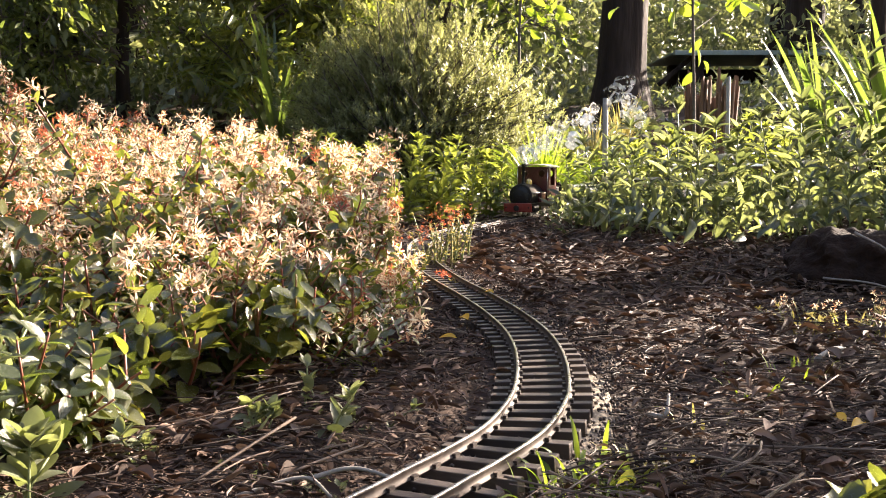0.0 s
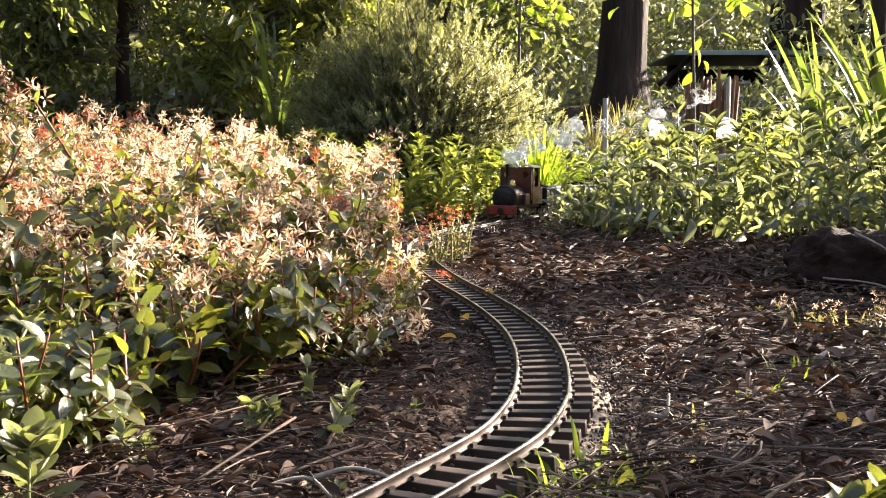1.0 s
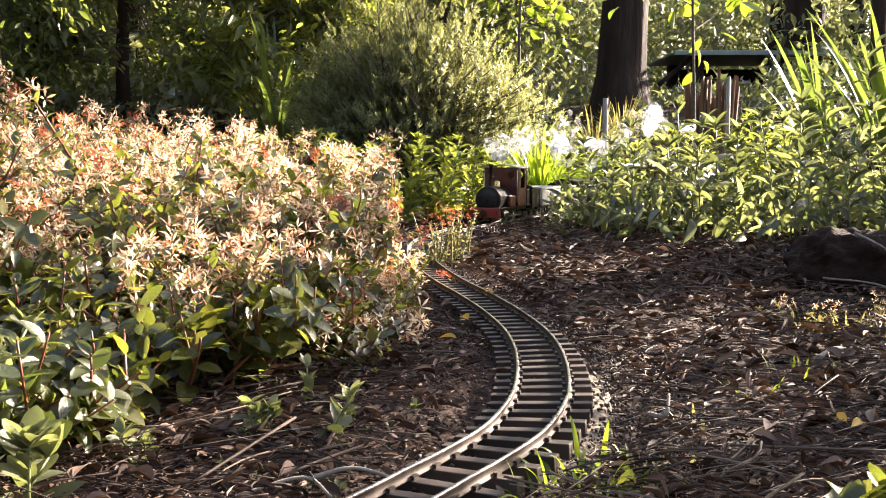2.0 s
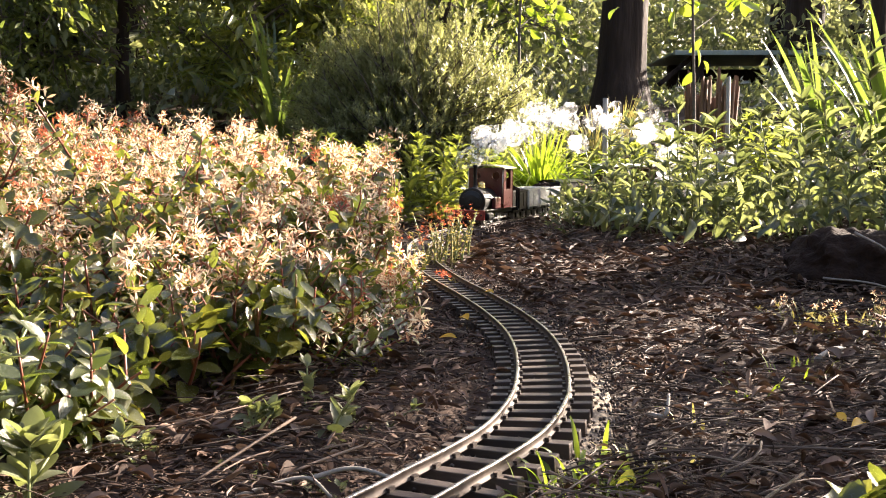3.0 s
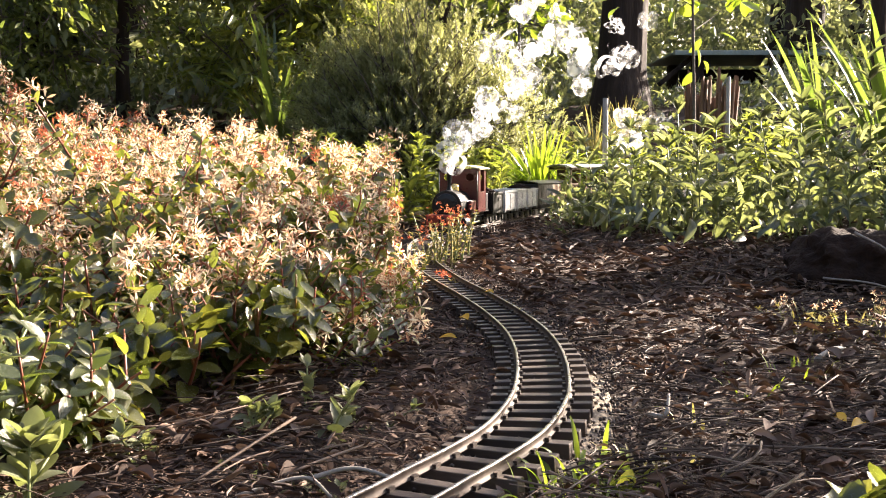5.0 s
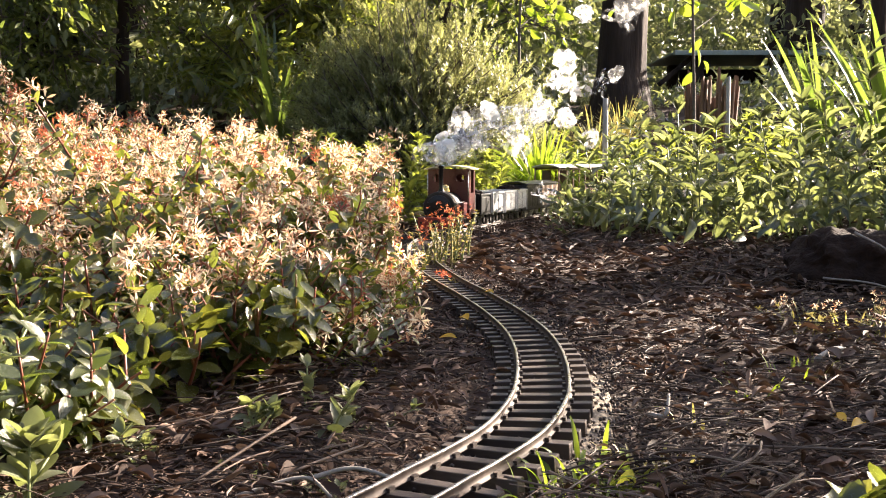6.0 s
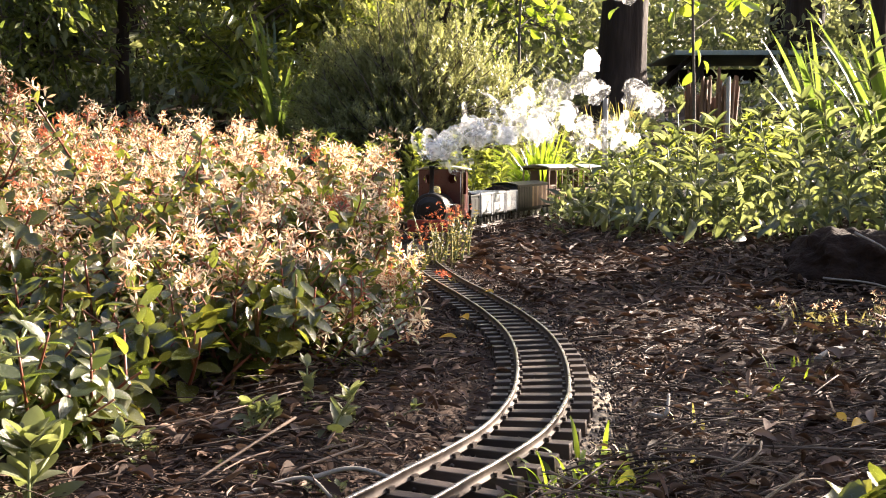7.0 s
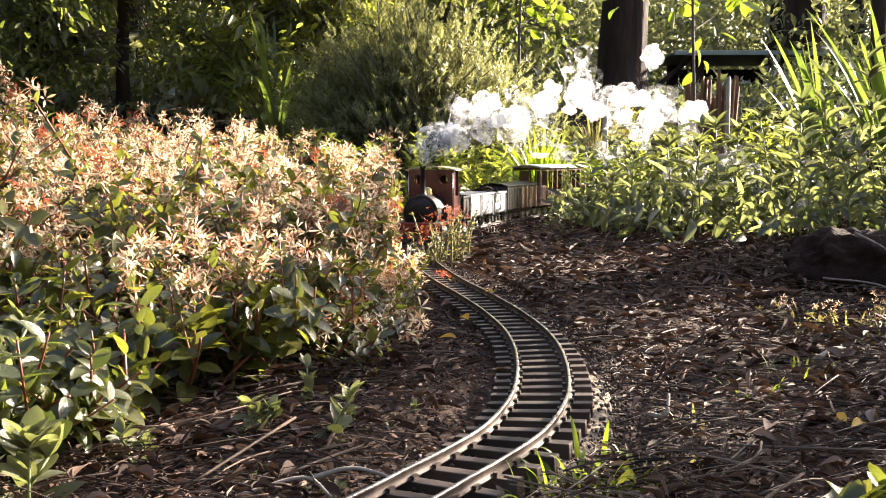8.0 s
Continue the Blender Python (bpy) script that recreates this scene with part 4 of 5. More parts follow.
def strap_plant(x, y, n, length, width, name, label, mat, seed, rise=0.9, arch=0.6, way=0.0, fan=3.14, out_most=0.75):
    """A tuft of long arching blades, each a leaf of its own."""
    r = np.random.default_rng(seed)
    h = empty(name, pose(x, y, float(ground_z(x, y))), label=label, category="plant")
    for k in range(n):
        a = way + r.uniform(-fan, fan)
        L = length * r.uniform(0.6, 1.1)
        out = r.uniform(0.12, out_most)
        v, f = [], []
        rows = 8
        ca, sa = math.cos(a), math.sin(a)
        for i in range(rows + 1):
            u = i / rows
            rad = 0.02 + out * L * u * (0.6 + 0.4 * u)
            z = L * rise * (u - arch * out * 1.2 * u * u * u) - 0.01
            w = width * 0.5 * (1 - u ** 3) * (0.5 + 0.5 * min(1, u * 4)) + 0.0004
            for sgn in (-1, 0, 1):
                v.append((ca * rad - sa * sgn * w, sa * rad + ca * sgn * w, z + abs(sgn) * w * 0.4))
        for i in range(rows):
            for j in (0, 1):
                p = i * 3 + j
                f.append((p, p + 1, p + 4, p + 3))
        me = array_mesh("blade", np.array(v), np.array(f).ravel(), np.full(len(f), 4))
        link_mesh("blade", me, mat, h)
    return h


def sprig(r):
    """A short shoot with needles all round."""
    v, f = [], []
    for k in range(16):
        a, u = k * 2.4, k / 16
        d = np.array((math.cos(a) * 0.8, 0.75, math.sin(a) * 0.8))
        s = np.array((-math.sin(a), 0, math.cos(a))) * 0.035
        p = np.array((0, u * 0.8, 0))
        b = len(v)
        L = 0.36 * (1 - 0.4 * u)
        v += [tuple(p - s), tuple(p + s), tuple(p + d * L * 0.6 + s * 1.2), tuple(p + d * L), tuple(p + d * L * 0.6 - s * 1.2)]
        f += [(b, b + 1, b + 2, b + 3, b + 4)]
    return np.array(v), f


def big_bush():
    r = np.random.default_rng(31)
    c = np.array((-0.14, 4.5, 0.10))
    bush = empty("needle_leaved_bush", label="large rounded grey-green bush with fine needle leaves", category="bush")
    rad = np.array((0.72, 0.5, 0.84))
    lines, pos, way = [], [], []
    for i in range(260):
        d = unit(r.normal(0, 1, 3))
        d[2] = abs(d[2]) * 1.1 + 0.08
        d = unit(d)
        tip = c + d * rad * r.uniform(0.8, 1.05) + np.array((0, 0, 0.06))
        base = c + np.array((r.normal(0, 0.06), r.normal(0, 0.06), 0.0))
        base[2] = ground_z(base[0], base[1]) - 0.02
        mid = (base + tip) / 2 + r.normal(0, 0.06, 3) + np.array((0, 0, 0.05))
        pts = spline([base, mid, tip], 6)
        lines.append((pts, np.linspace(0.009, 0.002, len(pts))))
        for k in range(38):
            u = r.uniform(0.3, 1.0)
            p = pts[int(u * (len(pts) - 1))] + r.normal(0, 0.07, 3)
            pos.append(p)
            way.append(unit(d * 0.8 + np.array((0, 0, 0.7)) + r.normal(0, 0.4, 3)))
        pos.append(tip), way.append(unit(d + np.array((0, 0, 0.9))))
    tagged(link_mesh("branchwork", tubes("branchwork", lines, 5), BRANCH, bush, "thin dark branches"), kind="stuff")
    pos, way = np.array(pos), np.array(way)
    ok = pos[:, 2] > ground_z(pos[:, 0], pos[:, 1]) + 0.03
    pos, way = pos[ok], way[ok]
    m = aim(pos, way, rand_up(len(pos), r), r.uniform(0.035, 0.08, len(pos)))
    tagged(link_mesh("foliage", spread("foliage", [sprig(r), sprig(r)], m, False), GREY_LEAF, bush), kind="stuff")


def limb_lines(r, base, tip, rad, twigs, reach):
    """A limb with side twigs; gives the lines and the twig ends."""
    mid = (np.asarray(base) + np.asarray(tip)) / 2 + r.normal(0, 0.08, 3) * np.linalg.norm(np.asarray(tip) - np.asarray(base))
    pts = spline([base, mid, tip], 6)
    lines, ends = [(pts, np.linspace(rad, rad * 0.35, len(pts)))], []
    for k in range(twigs):
        j = r.integers(3, len(pts))
        way = unit(pts[j] - pts[max(j - 3, 0)] + r.normal(0, 0.6, 3))
        tw = curve_points(pts[j], way, reach * r.uniform(0.5, 1.2), r.normal(0, 0.15, 3) * reach, 5)
        lines.append((tw, np.linspace(rad * 0.3, rad * 0.1, 5)))
        ends.append(tw)
    return lines, ends


def leafy_tree(name, label, x, y, rad, height, limbs, crown, leaf, count, seed, mat=None, bark=None, shapes=None, lean=(0, 0), low=0.4, droop=0.0):
    """Tapered trunk, limbs and twigs, and a crown of single leaves along the twigs."""
    r = np.random.default_rng(seed)
    z0 = float(ground_z(x, y))
    t = empty(name, label=label, category="tree")
    n = 14
    u = np.linspace(0, 1, n)
    tr = np.stack([x + lean[0] * u + 0.02 * np.sin(u * 7 + seed), y + lean[1] * u + 0.02 * np.cos(u * 5), z0 - 0.05 + (height + 0.05) * u], 1)
    rr = rad * (1.0 - 0.45 * u) * (1 + 0.5 * np.exp(-u * height / 0.12))
    sides = 72 if rad > 0.1 else 16
    fine = np.linspace(0, 1, 60 if rad > 0.1 else 14)
    tr = np.stack([np.interp(fine, u, tr[:, i]) for i in range(3)], 1)
    rr = np.interp(fine, u, rr)
    u = fine
    v, f = tube_arrays(tr, rr, sides)
    c = tr.repeat(sides, axis=0)
    ring = np.tile(np.arange(sides) * 2 * math.pi / sides, len(tr))
    wob = np.array([1 + 0.10 * noise.noise(Vector((q[0] * 14 / max(rad * 8, 0.5), q[1] * 14 / max(rad * 8, 0.5), q[2] * 1.5))) for q in v])[:, None]
    if rad > 0.1:
        furrow = np.array([noise.noise(Vector((math.cos(a) * 7, math.sin(a) * 7, q[2] * 1.6 + seed))) + 0.5 * noise.noise(Vector((math.cos(a) * 17, math.sin(a) * 17, q[2] * 3.5))) for a, q in zip(ring, v)])
        wob = wob + 0.075 * np.abs(furrow)[:, None]
    v = c + (v - c) * wob
    link_mesh("trunk", array_mesh("trunk", v, np.concatenate([np.array(q) for q in f]), [len(q) for q in f]), bark or BARK, t)
    lines, P, W = [], [], []
    for k in range(limbs):
        uu = r.uniform(low, 0.98)
        b = np.array([np.interp(uu, u, tr[:, i]) for i in range(3)])
        a = r.uniform(0, 6.28)
        reach = crown * r.uniform(0.6, 1.1)
        tip = b + np.array((math.cos(a) * reach, math.sin(a) * reach, reach * r.uniform(-0.1 - droop, 0.8 - droop)))
        ls, ends = limb_lines(r, b, tip, rad * 0.42, 9, crown * 0.45)
        lines += ls
        for tw in ends:
            m = max(1, count // (limbs * 9))
            j = r.integers(0, len(tw), m)
            P.append(tw[j] + r.normal(0, 0.05 * crown, (m, 3)))
            W.append(unit(unit(tw[-1] - tw[0])[None] * 0.6 + r.normal(0, 0.6, (m, 3)) - np.array((0, 0, 0.25))))
    tagged(link_mesh("branchwork", tubes("branchwork", lines, 5), BRANCH, t), kind="stuff")
    P, W = np.concatenate(P), np.concatenate(W)
    up = rand_up(len(P), r, 1.2)
    tagged(link_mesh("crown", spread("crown", shapes or SMALL, aim(P, W, up, leaf * r.uniform(0.6, 1.25, len(P)))), mat or TREE_LEAF, t), kind="stuff")
    return t


def far_woods():
    r = np.random.default_rng(41)
    n = 95000
    x, y = r.uniform(-9, 9, n), r.uniform(7.5, 15, n)
    c = np.array([noise.noise(Vector((a * 0.7, b * 0.7, 0))) for a, b in zip(x, y)])
    z = ground_z(x, y) + r.random(n) ** 0.9 * np.clip(0.24 * y - ground_z(x, y) + 0.5 * c, 0.6, 4)
    p = np.stack([x, y, z], 1) + r.normal(0, 0.12, (n, 3))
    open_way = ((x / y > 0.22) & (x / y < 0.37) & (y < 9.4)) | ((x / y > 0.45) & (x / y < 0.50) & (z > 1.9))
    p = p[~open_way]
    n = len(p)
    m = aim(p, rand_up(n, r, -0.3), rand_up(n, r, 0.6), r.uniform(0.05, 0.15, n))
    back = 26000
    bx, by = r.uniform(-15, 15, back), r.uniform(16, 24, back)
    bp = np.stack([bx, by, ground_z(bx, by) + 6.5 * r.random(back)], 1)
    gap = (bx / by > 0.45) & (bx / by < 0.5) & (bp[:, 2] > 3.0)
    bp = bp[~gap]
    m = np.concatenate([m, aim(bp, rand_up(len(bp), r, -0.3), rand_up(len(bp), r, 0.6), r.uniform(0.2, 0.42, len(bp)))])
    wood = link_mesh("far_woods", spread("far_woods", SMALL, m), FAR_LEAF)
    tagged(wood, "distant mass of dull green woodland undergrowth", "woods", kind="stuff")
    # wood added round the sides and behind cuts sky light; gap for low sun
    n = 26000
    a = r.uniform(-1.05, 2.9, n) + math.pi
    d = r.uniform(6.5, 10, n)
    p = np.stack([np.sin(a) * d, np.cos(a) * d, 4.8 * r.random(n) ** 0.9], 1)
    m = aim(p, rand_up(n, r, -0.3), rand_up(n, r, 0.6), r.uniform(0.16, 0.34, n))
    tagged(link_mesh("surrounding_woods", spread("surrounding_woods", SMALL, m), FAR_LEAF), "dull green woodland ring, mostly unseen, added to cut the sky light", "woods", kind="stuff")
    m2 = []
    for k in range(24):
        x, y = r.uniform(-8, 8), r.uniform(8, 16)
        if abs(x / y - 0.21) < 0.02 or abs(x / y - 0.29) < 0.04:
            continue
        pts = curve_points((x, y, float(ground_z(x, y)) - 0.1), (r.normal(0, 0.05), 0, 1), 6, (r.normal(0, 0.2), 0, 0))
        m2.append((pts, np.linspace(r.uniform(0.06, 0.16), 0.05, len(pts))))
    tagged(link_mesh("far_trunks", tubes("far_trunks", m2, 9), BARK), "dark slender trunks of distant trees", "trees", kind="stuff")


def litter():
    r = np.random.default_rng(51)
    n = 42000
    y = 0.42 + 3.0 * r.random(n) ** 1.5
    x = r.uniform(-0.62, 0.62, n) * y + r.normal(0, 0.05, n)
    d = np.full(n, 9.0)
    for q in LINE[::5]:
        d = np.minimum(d, np.hypot(x - q[0], y - q[1]))
    bare = np.exp(-(((x - 0.20) / 0.07) ** 2 + ((y - 0.66) / 0.14) ** 2))
    ok = (d > np.where((y > 0.5) & (y < 0.95) & (x > 0.05), 0.068, 0.046)) & (r.random(n) > bare * 0.9)
    x, y, d = x[ok], y[ok], d[ok]
    n = len(x)
    z = ground_z(x, y) + 0.004 + r.random(n) * 0.012 * np.clip((d - 0.04) / 0.1, 0.1, 1)
    a = r.uniform(0, 6.28, n)
    w = np.stack([np.cos(a), np.sin(a) * 0.8, r.normal(0, 0.16, n)], 1)
    up = unit(np.array((0, 0, 1.0)) + r.normal(0, 0.5, (n, 3)))
    L = (0.004 + 0.024 * r.random(n) ** 3.2) * np.clip(0.35 + 0.6 * y, 0.6, 1.5)
    shapes = [leaf_shape(0.22, 0.5, 0.3, 4, twist=0.6), leaf_shape(0.4, 0.3, 0.15, 4, twist=-0.5), leaf_shape(0.16, 0.3, -0.2, 4, twist=0.8), leaf_shape(0.3, 0.7, 0.35, 4), leaf_shape(0.55, 0.25, -0.15, 4, twist=0.4)]
    # large curled leaves and strips of bark that stand up from the rest
    n2 = 9000
    y2 = 0.45 + 2.6 * r.random(n2) ** 1.35
    x2 = r.uniform(-0.6, 0.62, n2) * y2
    d2 = np.full(n2, 9.0)
    for q in LINE[::5]:
        d2 = np.minimum(d2, np.hypot(x2 - q[0], y2 - q[1]))
    grit_patch = np.exp(-(((x2 - 0.19) / 0.06) ** 2 + ((y2 - 0.68) / 0.12) ** 2))
    ok = (d2 > 0.072) & (r.random(n2) > grit_patch)
    x2, y2 = x2[ok], y2[ok]
    n2 = len(x2)
    a = r.uniform(0, 6.28, n2)
    w2 = np.stack([np.cos(a), 0.7 * np.sin(a), r.normal(0, 0.3, n2)], 1)
    up2 = unit(np.array((0, 0, 1.0)) + r.normal(0, 0.65, (n2, 3)))
    L2 = (0.010 + 0.022 * r.random(n2) ** 2.0) * np.clip(0.5 + 0.4 * y2, 0.7, 1.25)
    curled = [leaf_shape(0.34, 0.9, 0.3, 6, twist=0.9), leaf_shape(0.26, 0.7, -0.25, 6, twist=-1.0), leaf_shape(0.5, 0.5, 0.35, 6, twist=0.6), leaf_shape(0.14, 0.8, 0.1, 6, twist=1.3)]
    m2 = aim(np.stack([x2, y2, ground_z(x2, y2) + 0.008 + 0.010 * r.random(n2)], 1), w2, up2, L2, L2 * r.uniform(0.6, 1.1, n2), L2)
    tagged(link_mesh("leaf_litter", spread("leaf_litter", curled, m2), LITTER), "large dry curled leaves and bark strips on the soil", "leaf litter", kind="stuff")
    tagged(link_mesh("leaf_litter", spread("leaf_litter", shapes, aim(np.stack([x, y, z], 1), w, up, L, L * r.uniform(0.35, 0.9, n), L)), LITTER),
           "dry curled brown leaves lying on the soil", "leaf litter", kind="stuff")
    lines = []
    for k in range(7000):
        y = 0.45 + 2.4 * r.random() ** 1.4
        x = r.uniform(-0.6, 0.62) * y
        p, dd = LINE[np.argmin(np.hypot(LINE[:, 0] - x, LINE[:, 1] - y))], 0
        a = r.uniform(-0.7, 0.9) + (math.pi if r.random() < 0.5 else 0)
        ln = 0.008 + 0.085 * r.random() ** 2.4
        e = LINE[np.argmin(np.hypot(LINE[:, 0] - x - ln * math.cos(a), LINE[:, 1] - y - ln * math.sin(a)))]
        if np.hypot(*(p - (x, y))) < 0.06 or np.hypot(e[0] - x - ln * math.cos(a), e[1] - y - ln * math.sin(a)) < 0.055:
            continue
        z = float(ground_z(x, y)) + 0.005 + r.random() * 0.012
        pts = curve_points((x, y, z), (math.cos(a), math.sin(a), abs(r.normal(0, 0.14))), ln, (r.normal(0, 0.25) * ln, r.normal(0, 0.25) * ln, -0.004), 5)
        lines.append((pts, 0.0003 + 0.0009 * r.random() ** 2))
    tagged(link_mesh("twigs", tubes("twigs", lines, 4), TWIG), "thin dry twigs and stalks scattered over the leaf litter", "twigs", kind="stuff")
    n = 9000
    y = 0.45 + 1.4 * r.random(n) ** 1.3
    x = r.normal(0, 0.10, n) + np.interp(y, LINE[:340, 1], LINE[:340, 0]) + 0.07
    p = np.stack([x, y, ground_z(x, y) + r.uniform(-0.001, 0.003, n)], 1)
    chip = (np.array([(0, 0, 0.6), (0.6, 0, 0), (-0.2, 0.5, 0), (-0.4, -0.4, 0.1), (0, 0, -0.4)]), [(0, 1, 2), (0, 2, 3), (0, 3, 1), (4, 2, 1), (4, 3, 2), (4, 1, 3)])
    tagged(link_mesh("grit", spread("grit", [chip], aim(p, rand_up(n, r), rand_up(n, r), r.uniform(0.0015, 0.005, n)), False), GRIT),
           "fine dark grit along the track", "grit", kind="stuff")


def rock(x, y, sx, sy, sz, seed, label):
    bm = bmesh.new()
    bmesh.ops.create_icosphere(bm, subdivisions=5, radius=1.0)
    for v in bm.verts:
        n = v.co.normalized()
        k = 1 + 0.28 * noise.fractal(n * 1.3 + Vector((seed, 0, 0)), 0.9, 2.0, 5) + 0.05 * noise.fractal(n * 7 + Vector((seed, 3, 0)), 0.8, 2.0, 4)
        v.co = n * k
        v.co.x *= sx
        v.co.y *= sy
        v.co.z *= sz
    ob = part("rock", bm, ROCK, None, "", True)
    ob.matrix_basis = pose(x, y, float(ground_z(x, y)) + sz * 0.35)
    tagged(ob, label, "rock")


def post(name, x, y, r0, h, mat, label, top=0.0, sides=8):
    z0 = float(ground_z(x, y))
    pts = np.array([(x, y, z0 - 0.05), (x + 0.002, y, z0 + h * 0.5), (x + top, y, z0 + h)])
    v, f = tube_arrays(pts, [r0, r0 * 0.97, r0 * 0.9], sides)
    ob = link_mesh(name, array_mesh(name, v, np.concatenate([np.array(q) for q in f]), [len(q) for q in f], False), mat)
    tagged(ob, label, name.split("_")[-1])


def split_stump(x, y, rad, h):
    """A rotted stump: upright splinters round a hollow."""
    r = random.Random(61)
    z0 = float(ground_z(x, y))
    st = empty("split_stump", pose(x, y, z0), label="rotted reddish-brown tree stump with a jagged splintered top", category="stump")
    part("core", lathe([(rad * 0.92, -0.05), (rad * 0.85, h * 0.5), (rad * 0.5, h * 0.72)], "z", sides=18), OLD_WOOD, st)
    for k in range(40):
        a = k * 2 * math.pi / 40
        hh = h * (0.72 + 0.30 * abs(noise.noise(Vector((k * 0.7, 3, 1)))) + r.uniform(-0.05, 0.14))
        w = rad * 0.1
        bm = bmesh.new()
        bm_box(bm, -w, w, -0.012, 0.012, -0.05, hh, 0.003)
        for v in bm.verts:
            if v.co.z > hh * 0.9:
                v.co.x = v.co.x * 0.5 + w * r.uniform(-0.3, 0.3)
                v.co.z += r.uniform(-0.03, 0.02)
        ob = part("splinter", bm, OLD_WOOD, st)
        ob.matrix_basis = pose(rad * math.cos(a), rad * math.sin(a), 0, r.uniform(-3, 3), r.uniform(-2, 2), math.degrees(a) + 90)


def shelter():
    """A small open-sided shelter with a sheet roof, far behind the bed."""
    x, y = 3.15, 8.6
    z0 = float(ground_z(x, y))
    s = empty("garden_shelter", pose(x, y, z0), label="small open garden shelter with a green sheet-metal roof", category="shelter")
    z = 0.48
    part("roof", box(-1.05, 0.5, -0.5, 0.6, z, z + 0.018, 0.005), GREEN_METAL, s, "thin green metal roof")
    part("gutter", box(-1.06, 0.51, -0.56, -0.505, z - 0.018, z + 0.024, 0.006), GREEN_METAL, s, "pale edged gutter")
    for px in (-0.8, 0.35):
        for py in (-0.38, 0.5):
            part("roof_post", box(px - 0.05, px + 0.05, py - 0.05, py + 0.05, -0.1, z - 0.002, 0.006), BARK, s, "dark timber post")
        bm = box(-0.02, 0.02, -0.03, 0.03, -0.2, 0.2, 0.004)
        bmesh.ops.rotate(bm, cent=(0, 0, 0), matrix=Matrix.Rotation(radians(50 if px < 0 else -50), 3, "Y"), verts=bm.verts)
        bmesh.ops.translate(bm, vec=(px + (-0.2 if px < 0 else 0.2), -0.38, z - 0.14), verts=bm.verts)
        part("brace", bm, BARK, s, "dark timber brace")
    part("back_panel", box(-0.75, 0.3, 0.40, 0.44, 0.0, z - 0.05, 0.004), BARK, s, "dark boarded back")


def undergrowth():
    """Low leafy cover over the bank behind the line and in the bed beside it."""
    r = np.random.default_rng(45)
    n = 30000
    x, y = r.uniform(-4.5, 5.5, n), 3.75 + 4.6 * r.random(n)
    c = np.array([noise.noise(Vector((a * 1.6, b * 1.6, 7))) for a, b in zip(x, y)])
    d = np.full(n, 9.0)
    for q in LINE[400::6]:
        d = np.minimum(d, np.hypot(x - q[0], y - q[1]))
    ok = (c > -0.25) & (d > 0.14)
    x, y, c = x[ok], y[ok], c[ok]
    n = len(x)
    z = ground_z(x, y) + r.random(n) * (0.10 + 0.32 * np.clip(c + 0.2, 0, 1)) * np.clip((y - 3.4) / 1.0, 0.4, 1.5)
    view = (x / y > 0.23) & (x / y < 0.36) & (y > 4.2)
    z = np.where(view, ground_z(x, y) + (z - ground_z(x, y)) * 0.35, z)
    p = np.stack([x, y, z], 1)
    m = aim(p, rand_up(n, r, 0.7), rand_up(n, r, 0.8), r.uniform(0.045, 0.11, n))
    tagged(link_mesh("undergrowth", spread("undergrowth", [leaf_shape(0.35, 0.2, 0.3, 3), leaf_shape(0.5, 0.1, 0.2, 3), leaf_shape(0.16, 0.2, 0.4, 3)], m), HERB_LEAF),
           "mixed low green undergrowth covering the bank", "undergrowth", kind="stuff")
    n = 2600
    x, y = r.uniform(0.3, 2.0, n), r.uniform(2.0, 3.7, n)
    ok = (x / y > 0.125) & (y > np.maximum(2.06, 2.40 - 1.15 * (x - 0.34)) + r.normal(0, 0.05, n))
    d = np.full(n, 9.0)
    for q in LINE[380::4]:
        d = np.minimum(d, np.hypot(x - q[0], y - q[1]))
    ok &= d > 0.11
    x, y = x[ok], y[ok]
    n = len(x)
    p = np.stack([x, y, ground_z(x, y) + r.random(n) * 0.10], 1)
    m = aim(p, rand_up(n, r, 0.5), rand_up(n, r, 0.8), r.uniform(0.035, 0.08, n))
    tagged(link_mesh("undergrowth", spread("undergrowth", LANCE, m), HERB_LEAF), "low leafy undergrowth between taller plants", "undergrowth", kind="stuff")


